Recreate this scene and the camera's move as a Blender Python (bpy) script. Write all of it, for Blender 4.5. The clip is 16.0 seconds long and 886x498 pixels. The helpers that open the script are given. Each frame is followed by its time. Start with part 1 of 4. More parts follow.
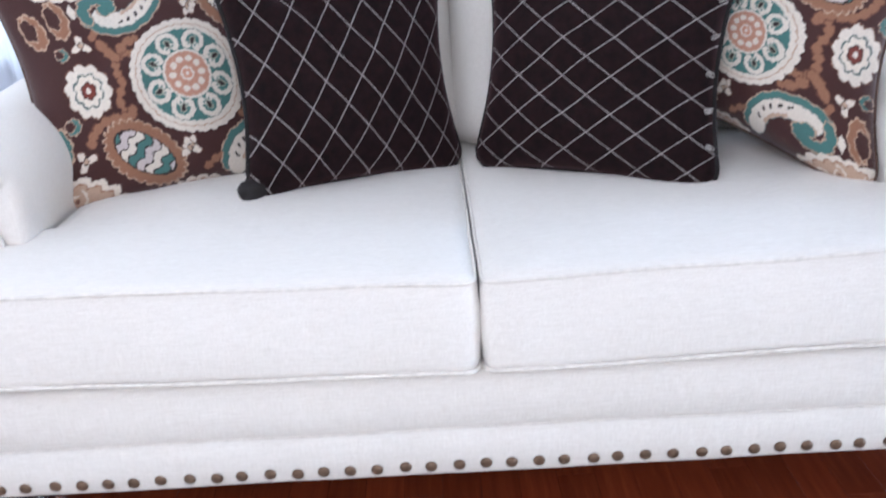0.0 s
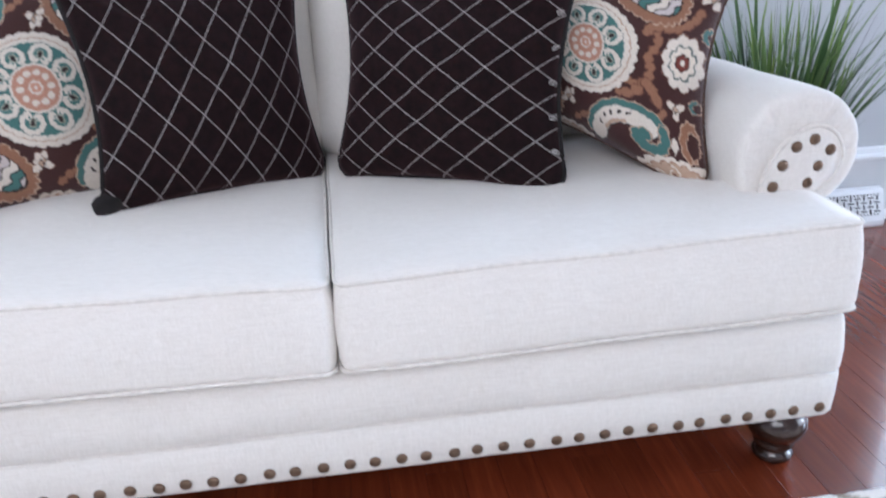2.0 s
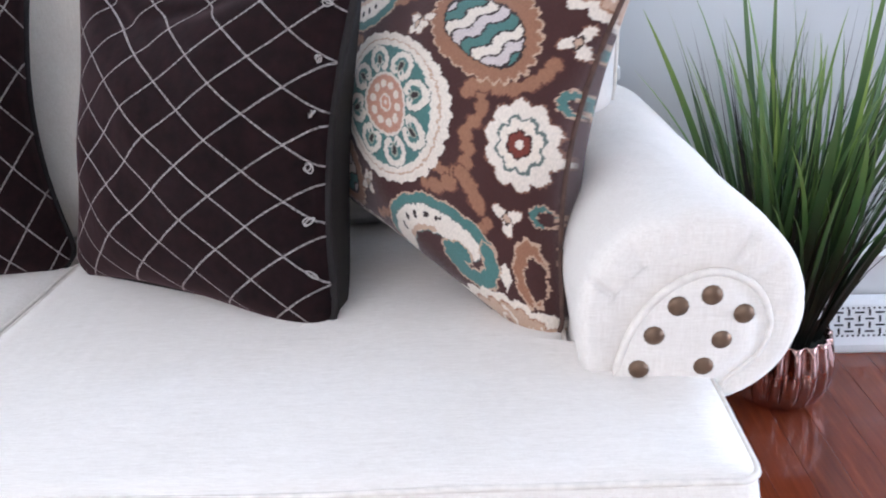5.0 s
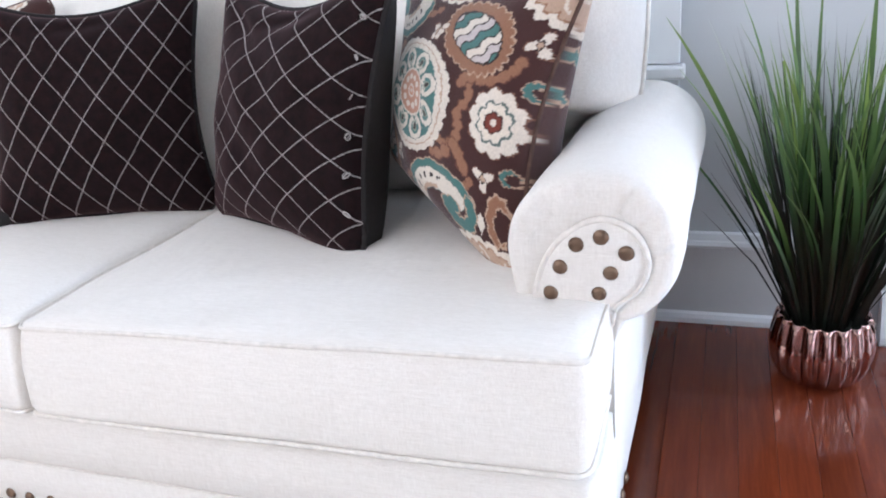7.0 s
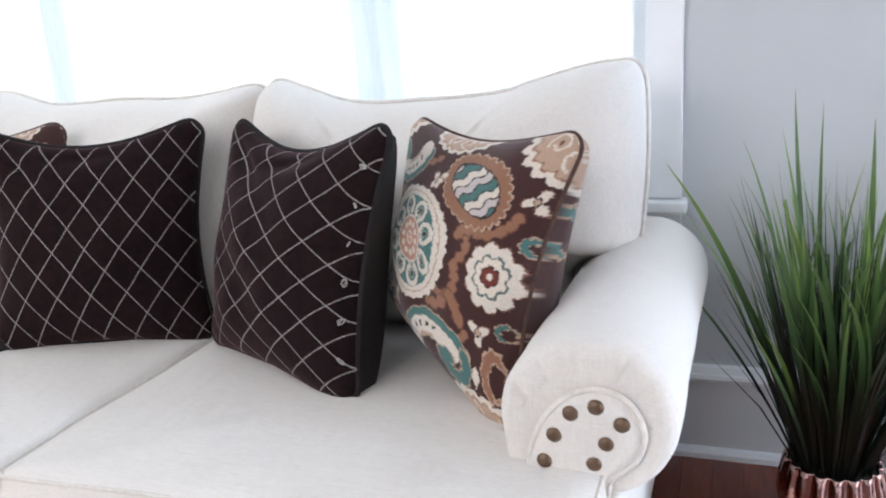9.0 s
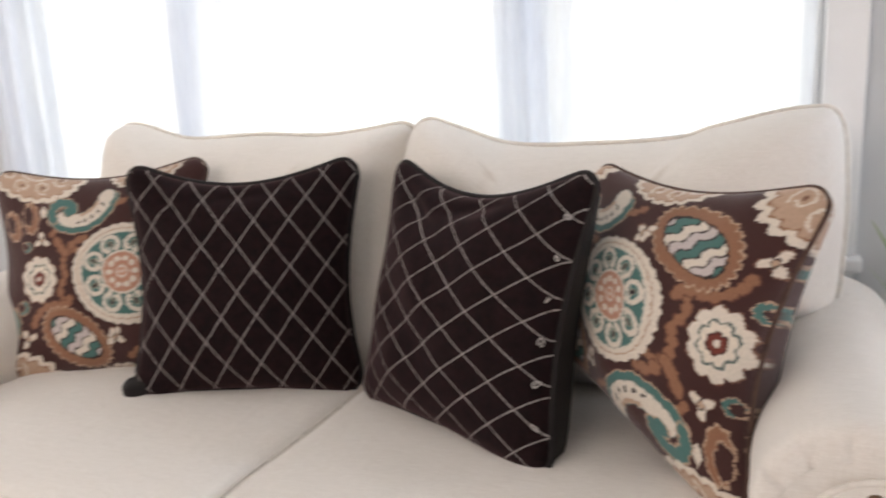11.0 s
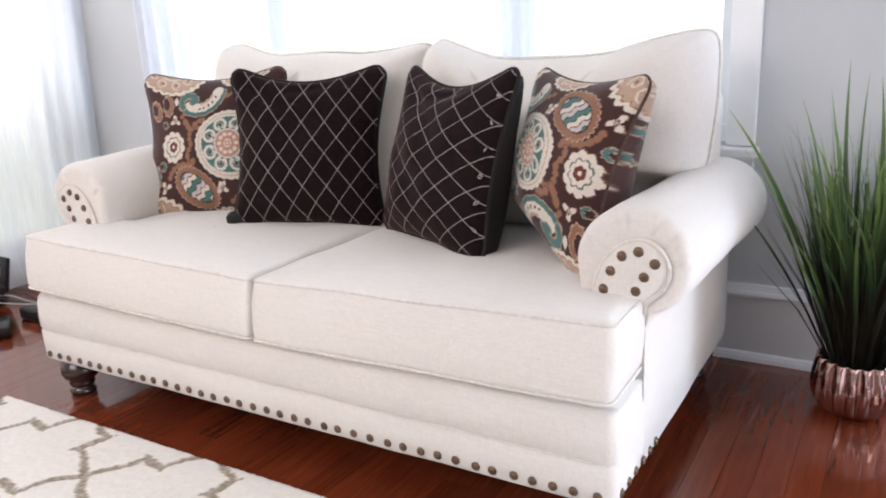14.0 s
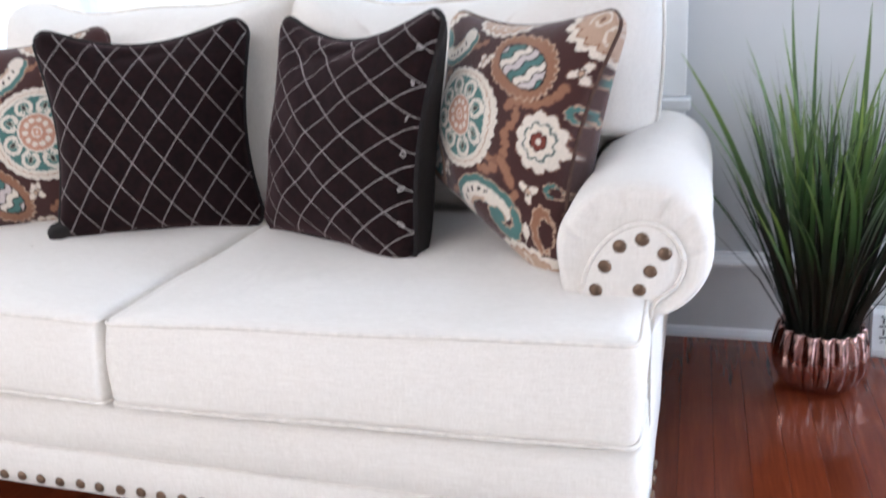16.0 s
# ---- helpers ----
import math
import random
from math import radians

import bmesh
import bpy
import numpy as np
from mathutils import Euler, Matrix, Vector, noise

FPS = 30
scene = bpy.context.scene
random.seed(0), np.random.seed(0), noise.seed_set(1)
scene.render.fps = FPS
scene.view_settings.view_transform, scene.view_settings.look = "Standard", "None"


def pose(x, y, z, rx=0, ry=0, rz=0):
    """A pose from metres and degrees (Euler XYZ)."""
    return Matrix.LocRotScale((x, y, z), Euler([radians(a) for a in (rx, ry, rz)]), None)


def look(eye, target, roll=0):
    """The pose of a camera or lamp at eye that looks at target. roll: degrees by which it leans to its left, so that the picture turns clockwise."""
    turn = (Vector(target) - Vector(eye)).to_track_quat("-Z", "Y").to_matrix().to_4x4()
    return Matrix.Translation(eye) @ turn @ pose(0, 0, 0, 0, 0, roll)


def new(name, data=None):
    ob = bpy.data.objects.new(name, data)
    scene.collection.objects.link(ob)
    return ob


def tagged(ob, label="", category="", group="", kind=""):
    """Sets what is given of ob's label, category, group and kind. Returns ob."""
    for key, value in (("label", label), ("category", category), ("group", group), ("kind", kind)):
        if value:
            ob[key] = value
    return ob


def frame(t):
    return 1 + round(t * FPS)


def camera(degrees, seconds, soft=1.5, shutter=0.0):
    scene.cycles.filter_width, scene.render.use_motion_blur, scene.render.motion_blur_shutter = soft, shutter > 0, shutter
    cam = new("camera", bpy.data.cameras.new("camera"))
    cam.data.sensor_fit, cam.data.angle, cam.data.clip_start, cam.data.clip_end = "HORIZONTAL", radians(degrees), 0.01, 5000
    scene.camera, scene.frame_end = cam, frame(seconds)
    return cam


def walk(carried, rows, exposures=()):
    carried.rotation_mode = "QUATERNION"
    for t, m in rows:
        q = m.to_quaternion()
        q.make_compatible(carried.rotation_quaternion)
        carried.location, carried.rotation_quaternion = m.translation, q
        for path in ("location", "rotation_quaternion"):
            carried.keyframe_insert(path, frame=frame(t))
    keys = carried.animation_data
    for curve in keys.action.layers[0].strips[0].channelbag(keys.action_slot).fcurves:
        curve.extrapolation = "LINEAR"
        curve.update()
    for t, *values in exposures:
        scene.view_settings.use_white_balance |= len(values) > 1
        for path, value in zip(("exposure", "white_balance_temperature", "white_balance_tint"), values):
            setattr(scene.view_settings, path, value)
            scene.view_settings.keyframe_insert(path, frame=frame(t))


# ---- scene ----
cam = camera(58.0, 16.0, soft=1.9, shutter=0.5)
PATH = [
    (0, (-0.049, -0.993, 0.953), (-0.046, 0.833, 0.137), -3.1),
    (0.5, (-0.041, -0.995, 0.967), (0.032, 0.869, 0.246), -2.1),
    (1, (-0.016, -1.019, 0.97), (0.097, 0.859, 0.293), -1.9),
    (1.5, (0.007, -1.034, 0.97), (0.184, 0.833, 0.275), -2.2),
    (2, (0.025, -1.039, 0.943), (0.267, 0.785, 0.159), -2.2),
    (2.5, (0.049, -1.011, 0.923), (0.323, 0.781, 0.08), -1.5),
    (3, (0.13, -0.941, 0.908), (0.404, 0.858, 0.078), -1.7),
    (3.5, (0.242, -0.862, 0.932), (0.515, 0.981, 0.206), -2.6),
    (4, (0.365, -0.699, 0.931), (0.639, 1.166, 0.262), -3.6),
    (4.5, (0.479, -0.579, 0.907), (0.632, 1.286, 0.201), -3.5),
    (5, (0.612, -0.53, 0.901), (0.494, 1.318, 0.147), -2.8),
    (5.2, (0.647, -0.561, 0.899), (0.484, 1.289, 0.155), -3.9),
    (7.3, (0.987, -0.783, 0.934), (0.321, 0.964, 0.224), -4.8),
    (7.5, (0.999, -0.786, 0.948), (0.344, 0.972, 0.256), -4.9),
    (8, (1.003, -0.762, 0.965), (0.386, 1.041, 0.358), -4.1),
    (8.5, (0.98, -0.743, 0.988), (0.35, 1.079, 0.456), -3.4),
    (8.7, (0.982, -0.731, 0.997), (0.313, 1.081, 0.478), -4.1),
    (10.8, (0.714, -0.712, 1.028), (0.015, 1.114, 0.604), -2.6),
    (11, (0.712, -0.715, 1.023), (-0.057, 1.084, 0.607), -2.6),
    (11.5, (0.755, -0.748, 1.015), (-0.278, 0.911, 0.59), -1.7),
    (12, (0.853, -0.827, 1.009), (-0.281, 0.759, 0.564), -0.4),
    (12.5, (0.947, -0.94, 1.003), (-0.168, 0.665, 0.576), -2.0),
    (13, (1.053, -1.08, 1.001), (0.032, 0.572, 0.524), -2.4),
    (13.5, (1.155, -1.175, 0.978), (0.146, 0.471, 0.456), -2.4),
    (14, (1.228, -1.235, 0.973), (0.248, 0.426, 0.443), -2.2),
    (14.5, (1.177, -1.191, 0.996), (0.302, 0.535, 0.489), -2.0),
    (15, (1.043, -1.087, 1.0), (0.325, 0.722, 0.54), -3.5),
    (15.5, (0.953, -1.009, 0.979), (0.344, 0.829, 0.478), -4.2),
    (16, (0.886, -0.94, 0.925), (0.294, 0.864, 0.297), -4.0),
]
walk(cam, [(t, look(eye, target, roll)) for t, eye, target, roll in PATH],
     exposures=[(0, -0.08, 5780, 15), (1.5, -0.36, 5780, 14), (2.5, -0.18, 5800, 16), (3.5, -0.17, 5800, 15), (5, 0.0, 6000, 17), (8.5, -0.18, 6120, 14), (10.8, -0.54, 7350, 18), (12.6, -0.65, 7350, 19), (13.6, -0.37, 6950, 19), (14.6, -0.22, 6560, 18), (15.5, -0.36, 6850, 17), (16, -0.14, 6250, 16)])

# ---- light ----
world = bpy.data.worlds.new("world")
scene.world = world
world.use_nodes = True
wn = world.node_tree.nodes
sky = wn.new("ShaderNodeTexSky")
sky.sky_type, sky.sun_disc = "NISHITA", False
sky.sun_elevation, sky.sun_rotation = radians(6), radians(93)
wn["Background"].inputs["Strength"].default_value = 0.12
world.node_tree.links.new(sky.outputs["Color"], wn["Background"].inputs["Color"])


def window_light(name, eye, target, width, height, watts, colour):
    lamp = bpy.data.lights.new(name, "AREA")
    lamp.shape, lamp.size, lamp.size_y, lamp.energy, lamp.color = "RECTANGLE", width, height, watts, colour
    ob = new(name, lamp)
    ob.matrix_world = look(eye, target)
    return ob


# daylight in the openings: the glazed door, the west window, and the unseen, added east window, sidelight and front
# window
window_light("door_daylight", (2.31, 1.17, 1.05), (1.5, 0.2, 0.5), 0.84, 1.95, 32, (0.62, 0.79, 1.0))
window_light("east_daylight", (2.94, -0.45, 0.485), (0, -0.4, 0.6), 1.6, 0.64, 19, (0.68, 0.83, 1.0))
# fill lamp, added to brighten the wall and floor right of the plant
window_light("sidelight_daylight", (2.94, 0.80, 1.45), (1.1, 0.95, 0.3), 0.32, 1.0, 5, (0.74, 0.86, 1.0))
# fill for the sofa's front and seat, from the added window
window_light("front_daylight", (-0.6, -2.54, 1.93), (0.0, 0, 0.5), 2.2, 1.15, 66, (1.0, 0.97, 0.95))
window_light("west_daylight", (-2.02, 0.1, 1.45), (0, 0.0, 1.0), 1.6, 1.3, 20, (1.0, 0.98, 0.93))

# cool sun as a stand-in for skylight; the unseen low east window cuts it to the near half of the sofa's end
sun = bpy.data.lights.new("sun", "SUN")
sun.energy, sun.angle, sun.color = 2.2, radians(4), (0.60, 0.80, 1.0)
sun_at = Vector((math.cos(radians(-3)), math.sin(radians(-3)), math.tan(radians(6))))
new("sun", sun).matrix_world = look(sun_at * 6, (0, 0, 0))


# ---- materials ----
class Mat:
    """A node material with short ways to wire it."""

    def __init__(self, name, rough=0.6, metal=0.0, **inputs):
        self.m = bpy.data.materials.new(name)
        self.m.use_nodes = True
        self.t = self.m.node_tree
        self.b = self.t.nodes["Principled BSDF"]
        self.b.inputs["Roughness"].default_value = rough
        self.b.inputs["Metallic"].default_value = metal
        for key, value in inputs.items():
            self.b.inputs[key.replace("_", " ")].default_value = value

    def node(self, kind, inputs=None, operation="", blend="", uv_map="", layer=""):
        n = self.t.nodes.new(kind)
        if operation:
            n.operation = operation
        if blend:
            n.data_type, n.blend_type = "RGBA", blend
        if uv_map:
            n.uv_map = uv_map
        if layer:
            n.layer_name = layer
        for key, value in (inputs or {}).items():
            if hasattr(value, "is_linked"):
                self.t.links.new(value, n.inputs[key])
            else:
                n.inputs[key].default_value = value
        return n

    def coords(self, which="Object"):
        return self.node("ShaderNodeTexCoord").outputs[which]

    def noise(self, vec, scale, detail=3.0, rough=0.55):
        return self.node("ShaderNodeTexNoise", {"Vector": vec, "Scale": scale, "Detail": detail, "Roughness": rough}).outputs["Fac"]

    def math(self, op, a, b=0.0, c=0.0):
        return self.node("ShaderNodeMath", {0: a, 1: b, 2: c}, operation=op).outputs[0]

    def stretch(self, vec, scale):
        return self.node("ShaderNodeMapping", {"Vector": vec, "Scale": scale}).outputs["Vector"]

    def ramp(self, fac, *stops):
        n = self.node("ShaderNodeValToRGB", {"Fac": fac})
        e = n.color_ramp.elements
        while len(e) < len(stops):
            e.new(0.5)
        for el, (p, c) in zip(e, stops):
            el.position, el.color = p, (*c, 1)
        return n.outputs["Color"]

    def mix(self, fac, a, b, kind="MIX"):
        n = self.node("ShaderNodeMix", blend=kind)
        for i, v in ((0, fac), (6, a), (7, b)):
            if hasattr(v, "is_linked"):
                self.t.links.new(v, n.inputs[i])
            else:
                n.inputs[i].default_value = v if i == 0 else (*v, 1)
        return n.outputs[2]

    def put(self, key, out):
        self.t.links.new(out, self.b.inputs[key])
        return self

    def bump(self, height, strength=0.3, distance=0.002):
        n = self.node("ShaderNodeBump", {"Height": height, "Strength": strength, "Distance": distance})
        self.t.links.new(n.outputs["Normal"], self.b.inputs["Normal"])
        return self


def linen():
    """Cream upholstery linen: slubbed threads both ways, thicker slubs here and there, and faint soiling."""
    m = Mat("cream_linen", 0.9, Sheen_Weight=0.25, Sheen_Roughness=0.5)
    c = m.coords()
    warp = m.noise(m.stretch(c, (900, 900, 60)), 1.0, 2)
    weft = m.noise(m.stretch(c, (60, 700, 900)), 1.0, 2)
    slub = m.noise(m.stretch(c, (16, 190, 300)), 1.0, 3, 0.6)
    rib = m.noise(m.stretch(c, (260, 260, 18)), 1.0, 3, 0.6)
    weave = m.math("ADD", m.math("MULTIPLY", warp, 0.5), m.math("MULTIPLY", weft, 0.5))
    col = m.ramp(weave, (0.3, (0.67, 0.625, 0.572)), (0.62, (0.80, 0.762, 0.718)))
    streak = m.math("ADD", m.math("MULTIPLY", slub, 0.6), m.math("MULTIPLY", rib, 0.4))
    col = m.mix(1.0, col, m.ramp(streak, (0.34, (0.945, 0.94, 0.932)), (0.60, (1.0, 1.0, 1.0))), "MULTIPLY")
    soil = m.noise(c, 5.0, 4)
    col = m.mix(m.math("MULTIPLY", soil, 0.16), col, (0.62, 0.565, 0.50), "MIX")
    m.put("Base Color", col)
    folds = m.math("ADD", m.noise(c, 14.0, 3), m.math("MULTIPLY", m.noise(m.stretch(c, (9, 4, 4)), 1.0, 3, 0.6), 3.2))
    pucker = m.math("MULTIPLY", m.noise(m.stretch(c, (30, 12, 9)), 1.0, 2), 0.9)
    fine = m.math("ADD", m.math("MULTIPLY", weave, 0.35), m.math("MULTIPLY", streak, 0.35))
    return m.bump(m.math("ADD", fine, m.math("ADD", folds, pucker)), 0.45, 0.003).m


def plain(name, colour, rough, metal=0.0, vary=0.15, scale=30.0, bump=0.1, **inputs):
    m = Mat(name, rough, metal, **inputs)
    c = m.coords()
    n = m.noise(c, scale, 4)
    dark = tuple(v * (1 - vary) for v in colour)
    light = tuple(min(1.0, v * (1 + vary)) for v in colour)
    m.put("Base Color", m.ramp(n, (0.3, dark), (0.7, light)))
    return m.bump(m.noise(c, scale * 6, 2), bump, 0.001).m


def painted(name, attribute, rough, relief, grain):
    """Cloth dyed or woven in the colours of a mesh attribute, with a fine weave."""
    m = Mat(name, rough, Sheen_Weight=0.2)
    c = m.coords()
    col = m.node("ShaderNodeVertexColor", layer=attribute).outputs["Color"]
    n = m.noise(m.stretch(c, (700, 700, 250)), 1.0, 2)
    m.put("Base Color", m.mix(grain, col, m.ramp(n, (0.3, (0.55, 0.55, 0.55)), (0.7, (1, 1, 1))), "MULTIPLY"))
    return m.bump(n, relief, 0.002).m


def lattice_cloth(name, first, second):
    """Near-black brown velvet with a stitched lattice of grey thread; each family of lines is (across, up, phase), lines a metre."""
    m = Mat(name, 0.9, Sheen_Weight=0.10, Sheen_Roughness=0.45)
    m.b.inputs["Sheen Tint"].default_value = (0.80, 0.38, 0.42, 1)
    m.b.inputs["Specular IOR Level"].default_value = 0.15
    uv = m.node("ShaderNodeUVMap", uv_map="cloth").outputs["UV"]
    s = m.node("ShaderNodeSeparateXYZ", {"Vector": uv})
    wob = m.math("MULTIPLY", m.math("SUBTRACT", m.noise(uv, 9.0, 2), 0.5), 0.09)
    fray = m.math("MULTIPLY", m.math("SUBTRACT", m.noise(uv, 260.0, 2), 0.5), 0.022)
    lines = []
    for across, up, phase in (first, second):
        f = m.math("MULTIPLY_ADD", s.outputs["X"], across, m.math("MULTIPLY_ADD", s.outputs["Y"], up, phase + 60.5))
        f = m.math("FRACT", m.math("ADD", f, wob))
        d = m.math("ADD", m.math("ABSOLUTE", m.math("SUBTRACT", f, 0.5)), fray)
        lines.append(m.math("LESS_THAN", d, 0.021))
    line = m.math("MAXIMUM", *lines)
    stitch = m.noise(uv, 420.0, 2)
    nap = m.noise(m.coords(), 60.0, 4)
    cloth = m.ramp(nap, (0.3, (0.0045, 0.0024, 0.0028)), (0.75, (0.0145, 0.0050, 0.0056)))
    thread = m.ramp(stitch, (0.36, (0.095, 0.087, 0.082)), (0.62, (0.36, 0.335, 0.32)))
    m.put("Base Color", m.mix(line, cloth, thread))
    return m.bump(m.math("ADD", m.math("MULTIPLY", line, 0.8), m.math("MULTIPLY", nap, 0.5)), 0.5, 0.002).m


def floor_wood():
    """Glossy red-brown hardwood; every board has a tone of its own."""
    m = Mat("cherry_floorboard", 0.22, Coat_Weight=0.38, Coat_Roughness=0.03)
    c = m.coords()
    r = m.node("ShaderNodeObjectInfo").outputs["Random"]
    shift = m.node("ShaderNodeVectorMath", {0: c, 1: m.node("ShaderNodeCombineXYZ", {"X": m.math("MULTIPLY", r, 37.0), "Y": m.math("MULTIPLY", r, 91.0)}).outputs[0]}, operation="ADD").outputs[0]
    grain = m.noise(m.stretch(shift, (70, 6, 20)), 1.0, 6, 0.65)
    figure = m.noise(m.stretch(shift, (16, 1.6, 4)), 1.0, 4)
    col = m.ramp(grain, (0.25, (0.108, 0.018, 0.0078)), (0.55, (0.188, 0.035, 0.0125)), (0.8, (0.30, 0.066, 0.022)))
    col = m.mix(m.math("MULTIPLY", figure, 0.6), col, (0.125, 0.026, 0.011))
    tone = m.ramp(r, (0.0, (0.82, 0.81, 0.81)), (1.0, (1.14, 1.1, 1.06)))
    m.put("Base Color", m.mix(1.0, col, tone, "MULTIPLY"))
    m.put("Roughness", m.math("ADD", m.math("MULTIPLY", m.noise(c, 9.0, 4), 0.12), 0.10))
    return m.bump(grain, 0.12, 0.0006).m


def wall_paint(name, colour):
    m = Mat(name, 0.75)
    c = m.coords()
    col = m.ramp(m.noise(c, 1.6, 4), (0.3, tuple(v * 0.95 for v in colour)), (0.7, tuple(v * 1.04 for v in colour)))
    m.put("Base Color", col)
    return m.bump(m.noise(c, 260.0, 3), 0.12, 0.0012).m


def sheer():
    """White voile: part of the light goes straight through, the rest scatters."""
    m = Mat("sheer_voile", 0.9)
    nodes, links = m.t.nodes, m.t.links
    c = m.coords()
    thread = m.noise(m.stretch(c, (420, 420, 14)), 1.0, 3)
    slub = m.noise(m.stretch(c, (30, 30, 3)), 1.0, 4)
    col = m.ramp(slub, (0.3, (0.77, 0.82, 0.92)), (0.7, (0.88, 0.91, 0.96)))
    tr = m.node("ShaderNodeBsdfTranslucent", {"Color": col})
    di = m.node("ShaderNodeBsdfDiffuse", {"Color": col})
    cl = m.node("ShaderNodeBsdfTransparent")
    a = m.node("ShaderNodeMixShader", {"Fac": 0.24})
    links.new(tr.outputs[0], a.inputs[1])
    links.new(di.outputs[0], a.inputs[2])
    b = m.node("ShaderNodeMixShader", {"Fac": m.math("MULTIPLY_ADD", thread, 0.3, 0.66)})
    links.new(cl.outputs[0], b.inputs[1])
    links.new(a.outputs[0], b.inputs[2])
    links.new(b.outputs[0], nodes["Material Output"].inputs["Surface"])
    return m.m


def glass():
    m = Mat("window_glass", 0.02)
    nodes, links = m.t.nodes, m.t.links
    cl = m.node("ShaderNodeBsdfTransparent", {"Color": (0.96, 0.98, 0.97, 1)})
    gl = m.node("ShaderNodeBsdfGlossy", {"Roughness": 0.03})
    a = m.node("ShaderNodeMixShader", {"Fac": 0.06})
    links.new(cl.outputs[0], a.inputs[1])
    links.new(gl.outputs[0], a.inputs[2])
    links.new(a.outputs[0], nodes["Material Output"].inputs["Surface"])
    return m.m


def glow(name, low, high, strength, scale):
    """Bright distance outside: sky and foliage far out of focus."""
    m = Mat(name, 1.0)
    c = m.coords()
    col = m.ramp(m.noise(c, scale, 3), (0.40, low), (0.58, high))
    e = m.node("ShaderNodeEmission", {"Color": col, "Strength": strength})
    m.t.links.new(e.outputs[0], m.t.nodes["Material Output"].inputs["Surface"])
    return m.m


def leaf():
    m = Mat("grass_blade", 0.42)
    r = m.node("ShaderNodeObjectInfo").outputs["Random"]
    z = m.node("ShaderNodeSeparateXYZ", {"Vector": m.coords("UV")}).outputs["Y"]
    # near-black lower half: the shade inside the clump, put into the colour
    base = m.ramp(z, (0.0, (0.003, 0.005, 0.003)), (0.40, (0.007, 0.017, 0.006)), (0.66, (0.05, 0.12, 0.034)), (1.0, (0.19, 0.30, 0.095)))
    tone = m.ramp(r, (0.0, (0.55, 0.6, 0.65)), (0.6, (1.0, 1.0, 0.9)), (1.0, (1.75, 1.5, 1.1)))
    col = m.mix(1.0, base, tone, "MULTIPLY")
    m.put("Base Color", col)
    return m.bump(m.noise(m.stretch(m.coords("UV"), (14, 1, 1)), 1.0, 2), 0.3, 0.001).m


LINEN = linen()
WELT = plain("linen_welt", (0.70, 0.655, 0.60), 0.9, vary=0.1, scale=80, bump=0.3)
NAIL = plain("antique_bronze", (0.16, 0.103, 0.07), 0.38, 0.85, vary=0.35, scale=120, bump=0.2)
LEG = plain("dark_walnut", (0.028, 0.012, 0.008), 0.22, vary=0.3, scale=25, Coat_Weight=0.4)
LATTICE = lattice_cloth("brown_velvet_lattice", (11.27, 16.18, 2.158), (12.11, -15.29, -1.170))
LATTICE_TURNED = lattice_cloth("brown_velvet_lattice_turned", (16.03, -11.18, 3.683), (-15.61, -11.95, -0.302))
VELVET = plain("brown_velvet_cord", (0.007, 0.0045, 0.0048), 0.85, vary=0.3, scale=90, bump=0.3)
SUZANI = painted("suzani_print", "dye", 0.85, 0.35, 0.5)
CORD = plain("brown_cord", (0.075, 0.040, 0.030), 0.85, vary=0.4, scale=60, bump=0.3)
RUG = painted("trellis_pile", "dye", 0.95, 0.8, 0.18)
WALL = wall_paint("grey_wall_paint", (0.585, 0.60, 0.612))
TRIM = plain("white_trim_paint", (0.84, 0.84, 0.84), 0.4, vary=0.03, scale=8, bump=0.05)
BASE = plain("pale_baseboard_paint", (0.70, 0.695, 0.69), 0.45, vary=0.04, scale=8, bump=0.05)
CEIL = wall_paint("white_ceiling_paint", (0.86, 0.86, 0.85))
BOARD = floor_wood()
SUB = plain("dark_subfloor", (0.02, 0.008, 0.005), 0.7)
SHEER = sheer()
GLASS = glass()
COPPER = plain("rose_copper", (0.52, 0.33, 0.295), 0.06, 1.0, vary=0.08, scale=20, bump=0.04)
SOIL = plain("dark_moss", (0.012, 0.014, 0.008), 0.9, vary=0.5, scale=60, bump=0.6)
BLADE = leaf()
BLACK = plain("black_plastic", (0.012, 0.012, 0.013), 0.35, vary=0.2, scale=40, bump=0.1)
PAPER = plain("white_paper", (0.75, 0.75, 0.73), 0.7, vary=0.03)
CABLE = plain("grey_cable", (0.35, 0.33, 0.31), 0.5)
STONE = plain("grey_stone", (0.22, 0.215, 0.21), 0.7, vary=0.25, scale=25, bump=0.3)
DARK = plain("dark_slot", (0.01, 0.01, 0.01), 0.8)
OUT = glow("bright_daylight", (0.84, 0.96, 0.93), (0.95, 0.98, 1.0), 4.0, 1.4)
OUT_LEFT = glow("garden_daylight", (0.66, 0.71, 0.56), (0.98, 0.99, 0.98), 1.8, 1.7)
LED = Mat("blue_led", 0.4)
LED.b.inputs["Base Color"].default_value = (0.02, 0.05, 0.4, 1)
LED.b.inputs["Emission Color"].default_value = (0.05, 0.15, 1.0, 1)
LED.b.inputs["Emission Strength"].default_value = 4.0
LED = LED.m


# ---- building helpers ----
def part(name, bm, material, parent=None, label="", smooth=True, kind=""):
    """Links a bmesh as one mesh object, under a thing or a part."""
    me = bpy.data.meshes.new(name)
    bmesh.ops.recalc_face_normals(bm, faces=bm.faces)
    bm.to_mesh(me)
    bm.free()
    return linked(name, me, material, parent, label, smooth, kind)


def linked(name, me, material, parent=None, label="", smooth=True, kind=""):
    if not me.materials:
        me.materials.append(material)
    me.shade_smooth() if smooth else me.shade_flat()
    ob = new(name, me)
    ob.parent = parent
    return tagged(ob, label, kind=kind)


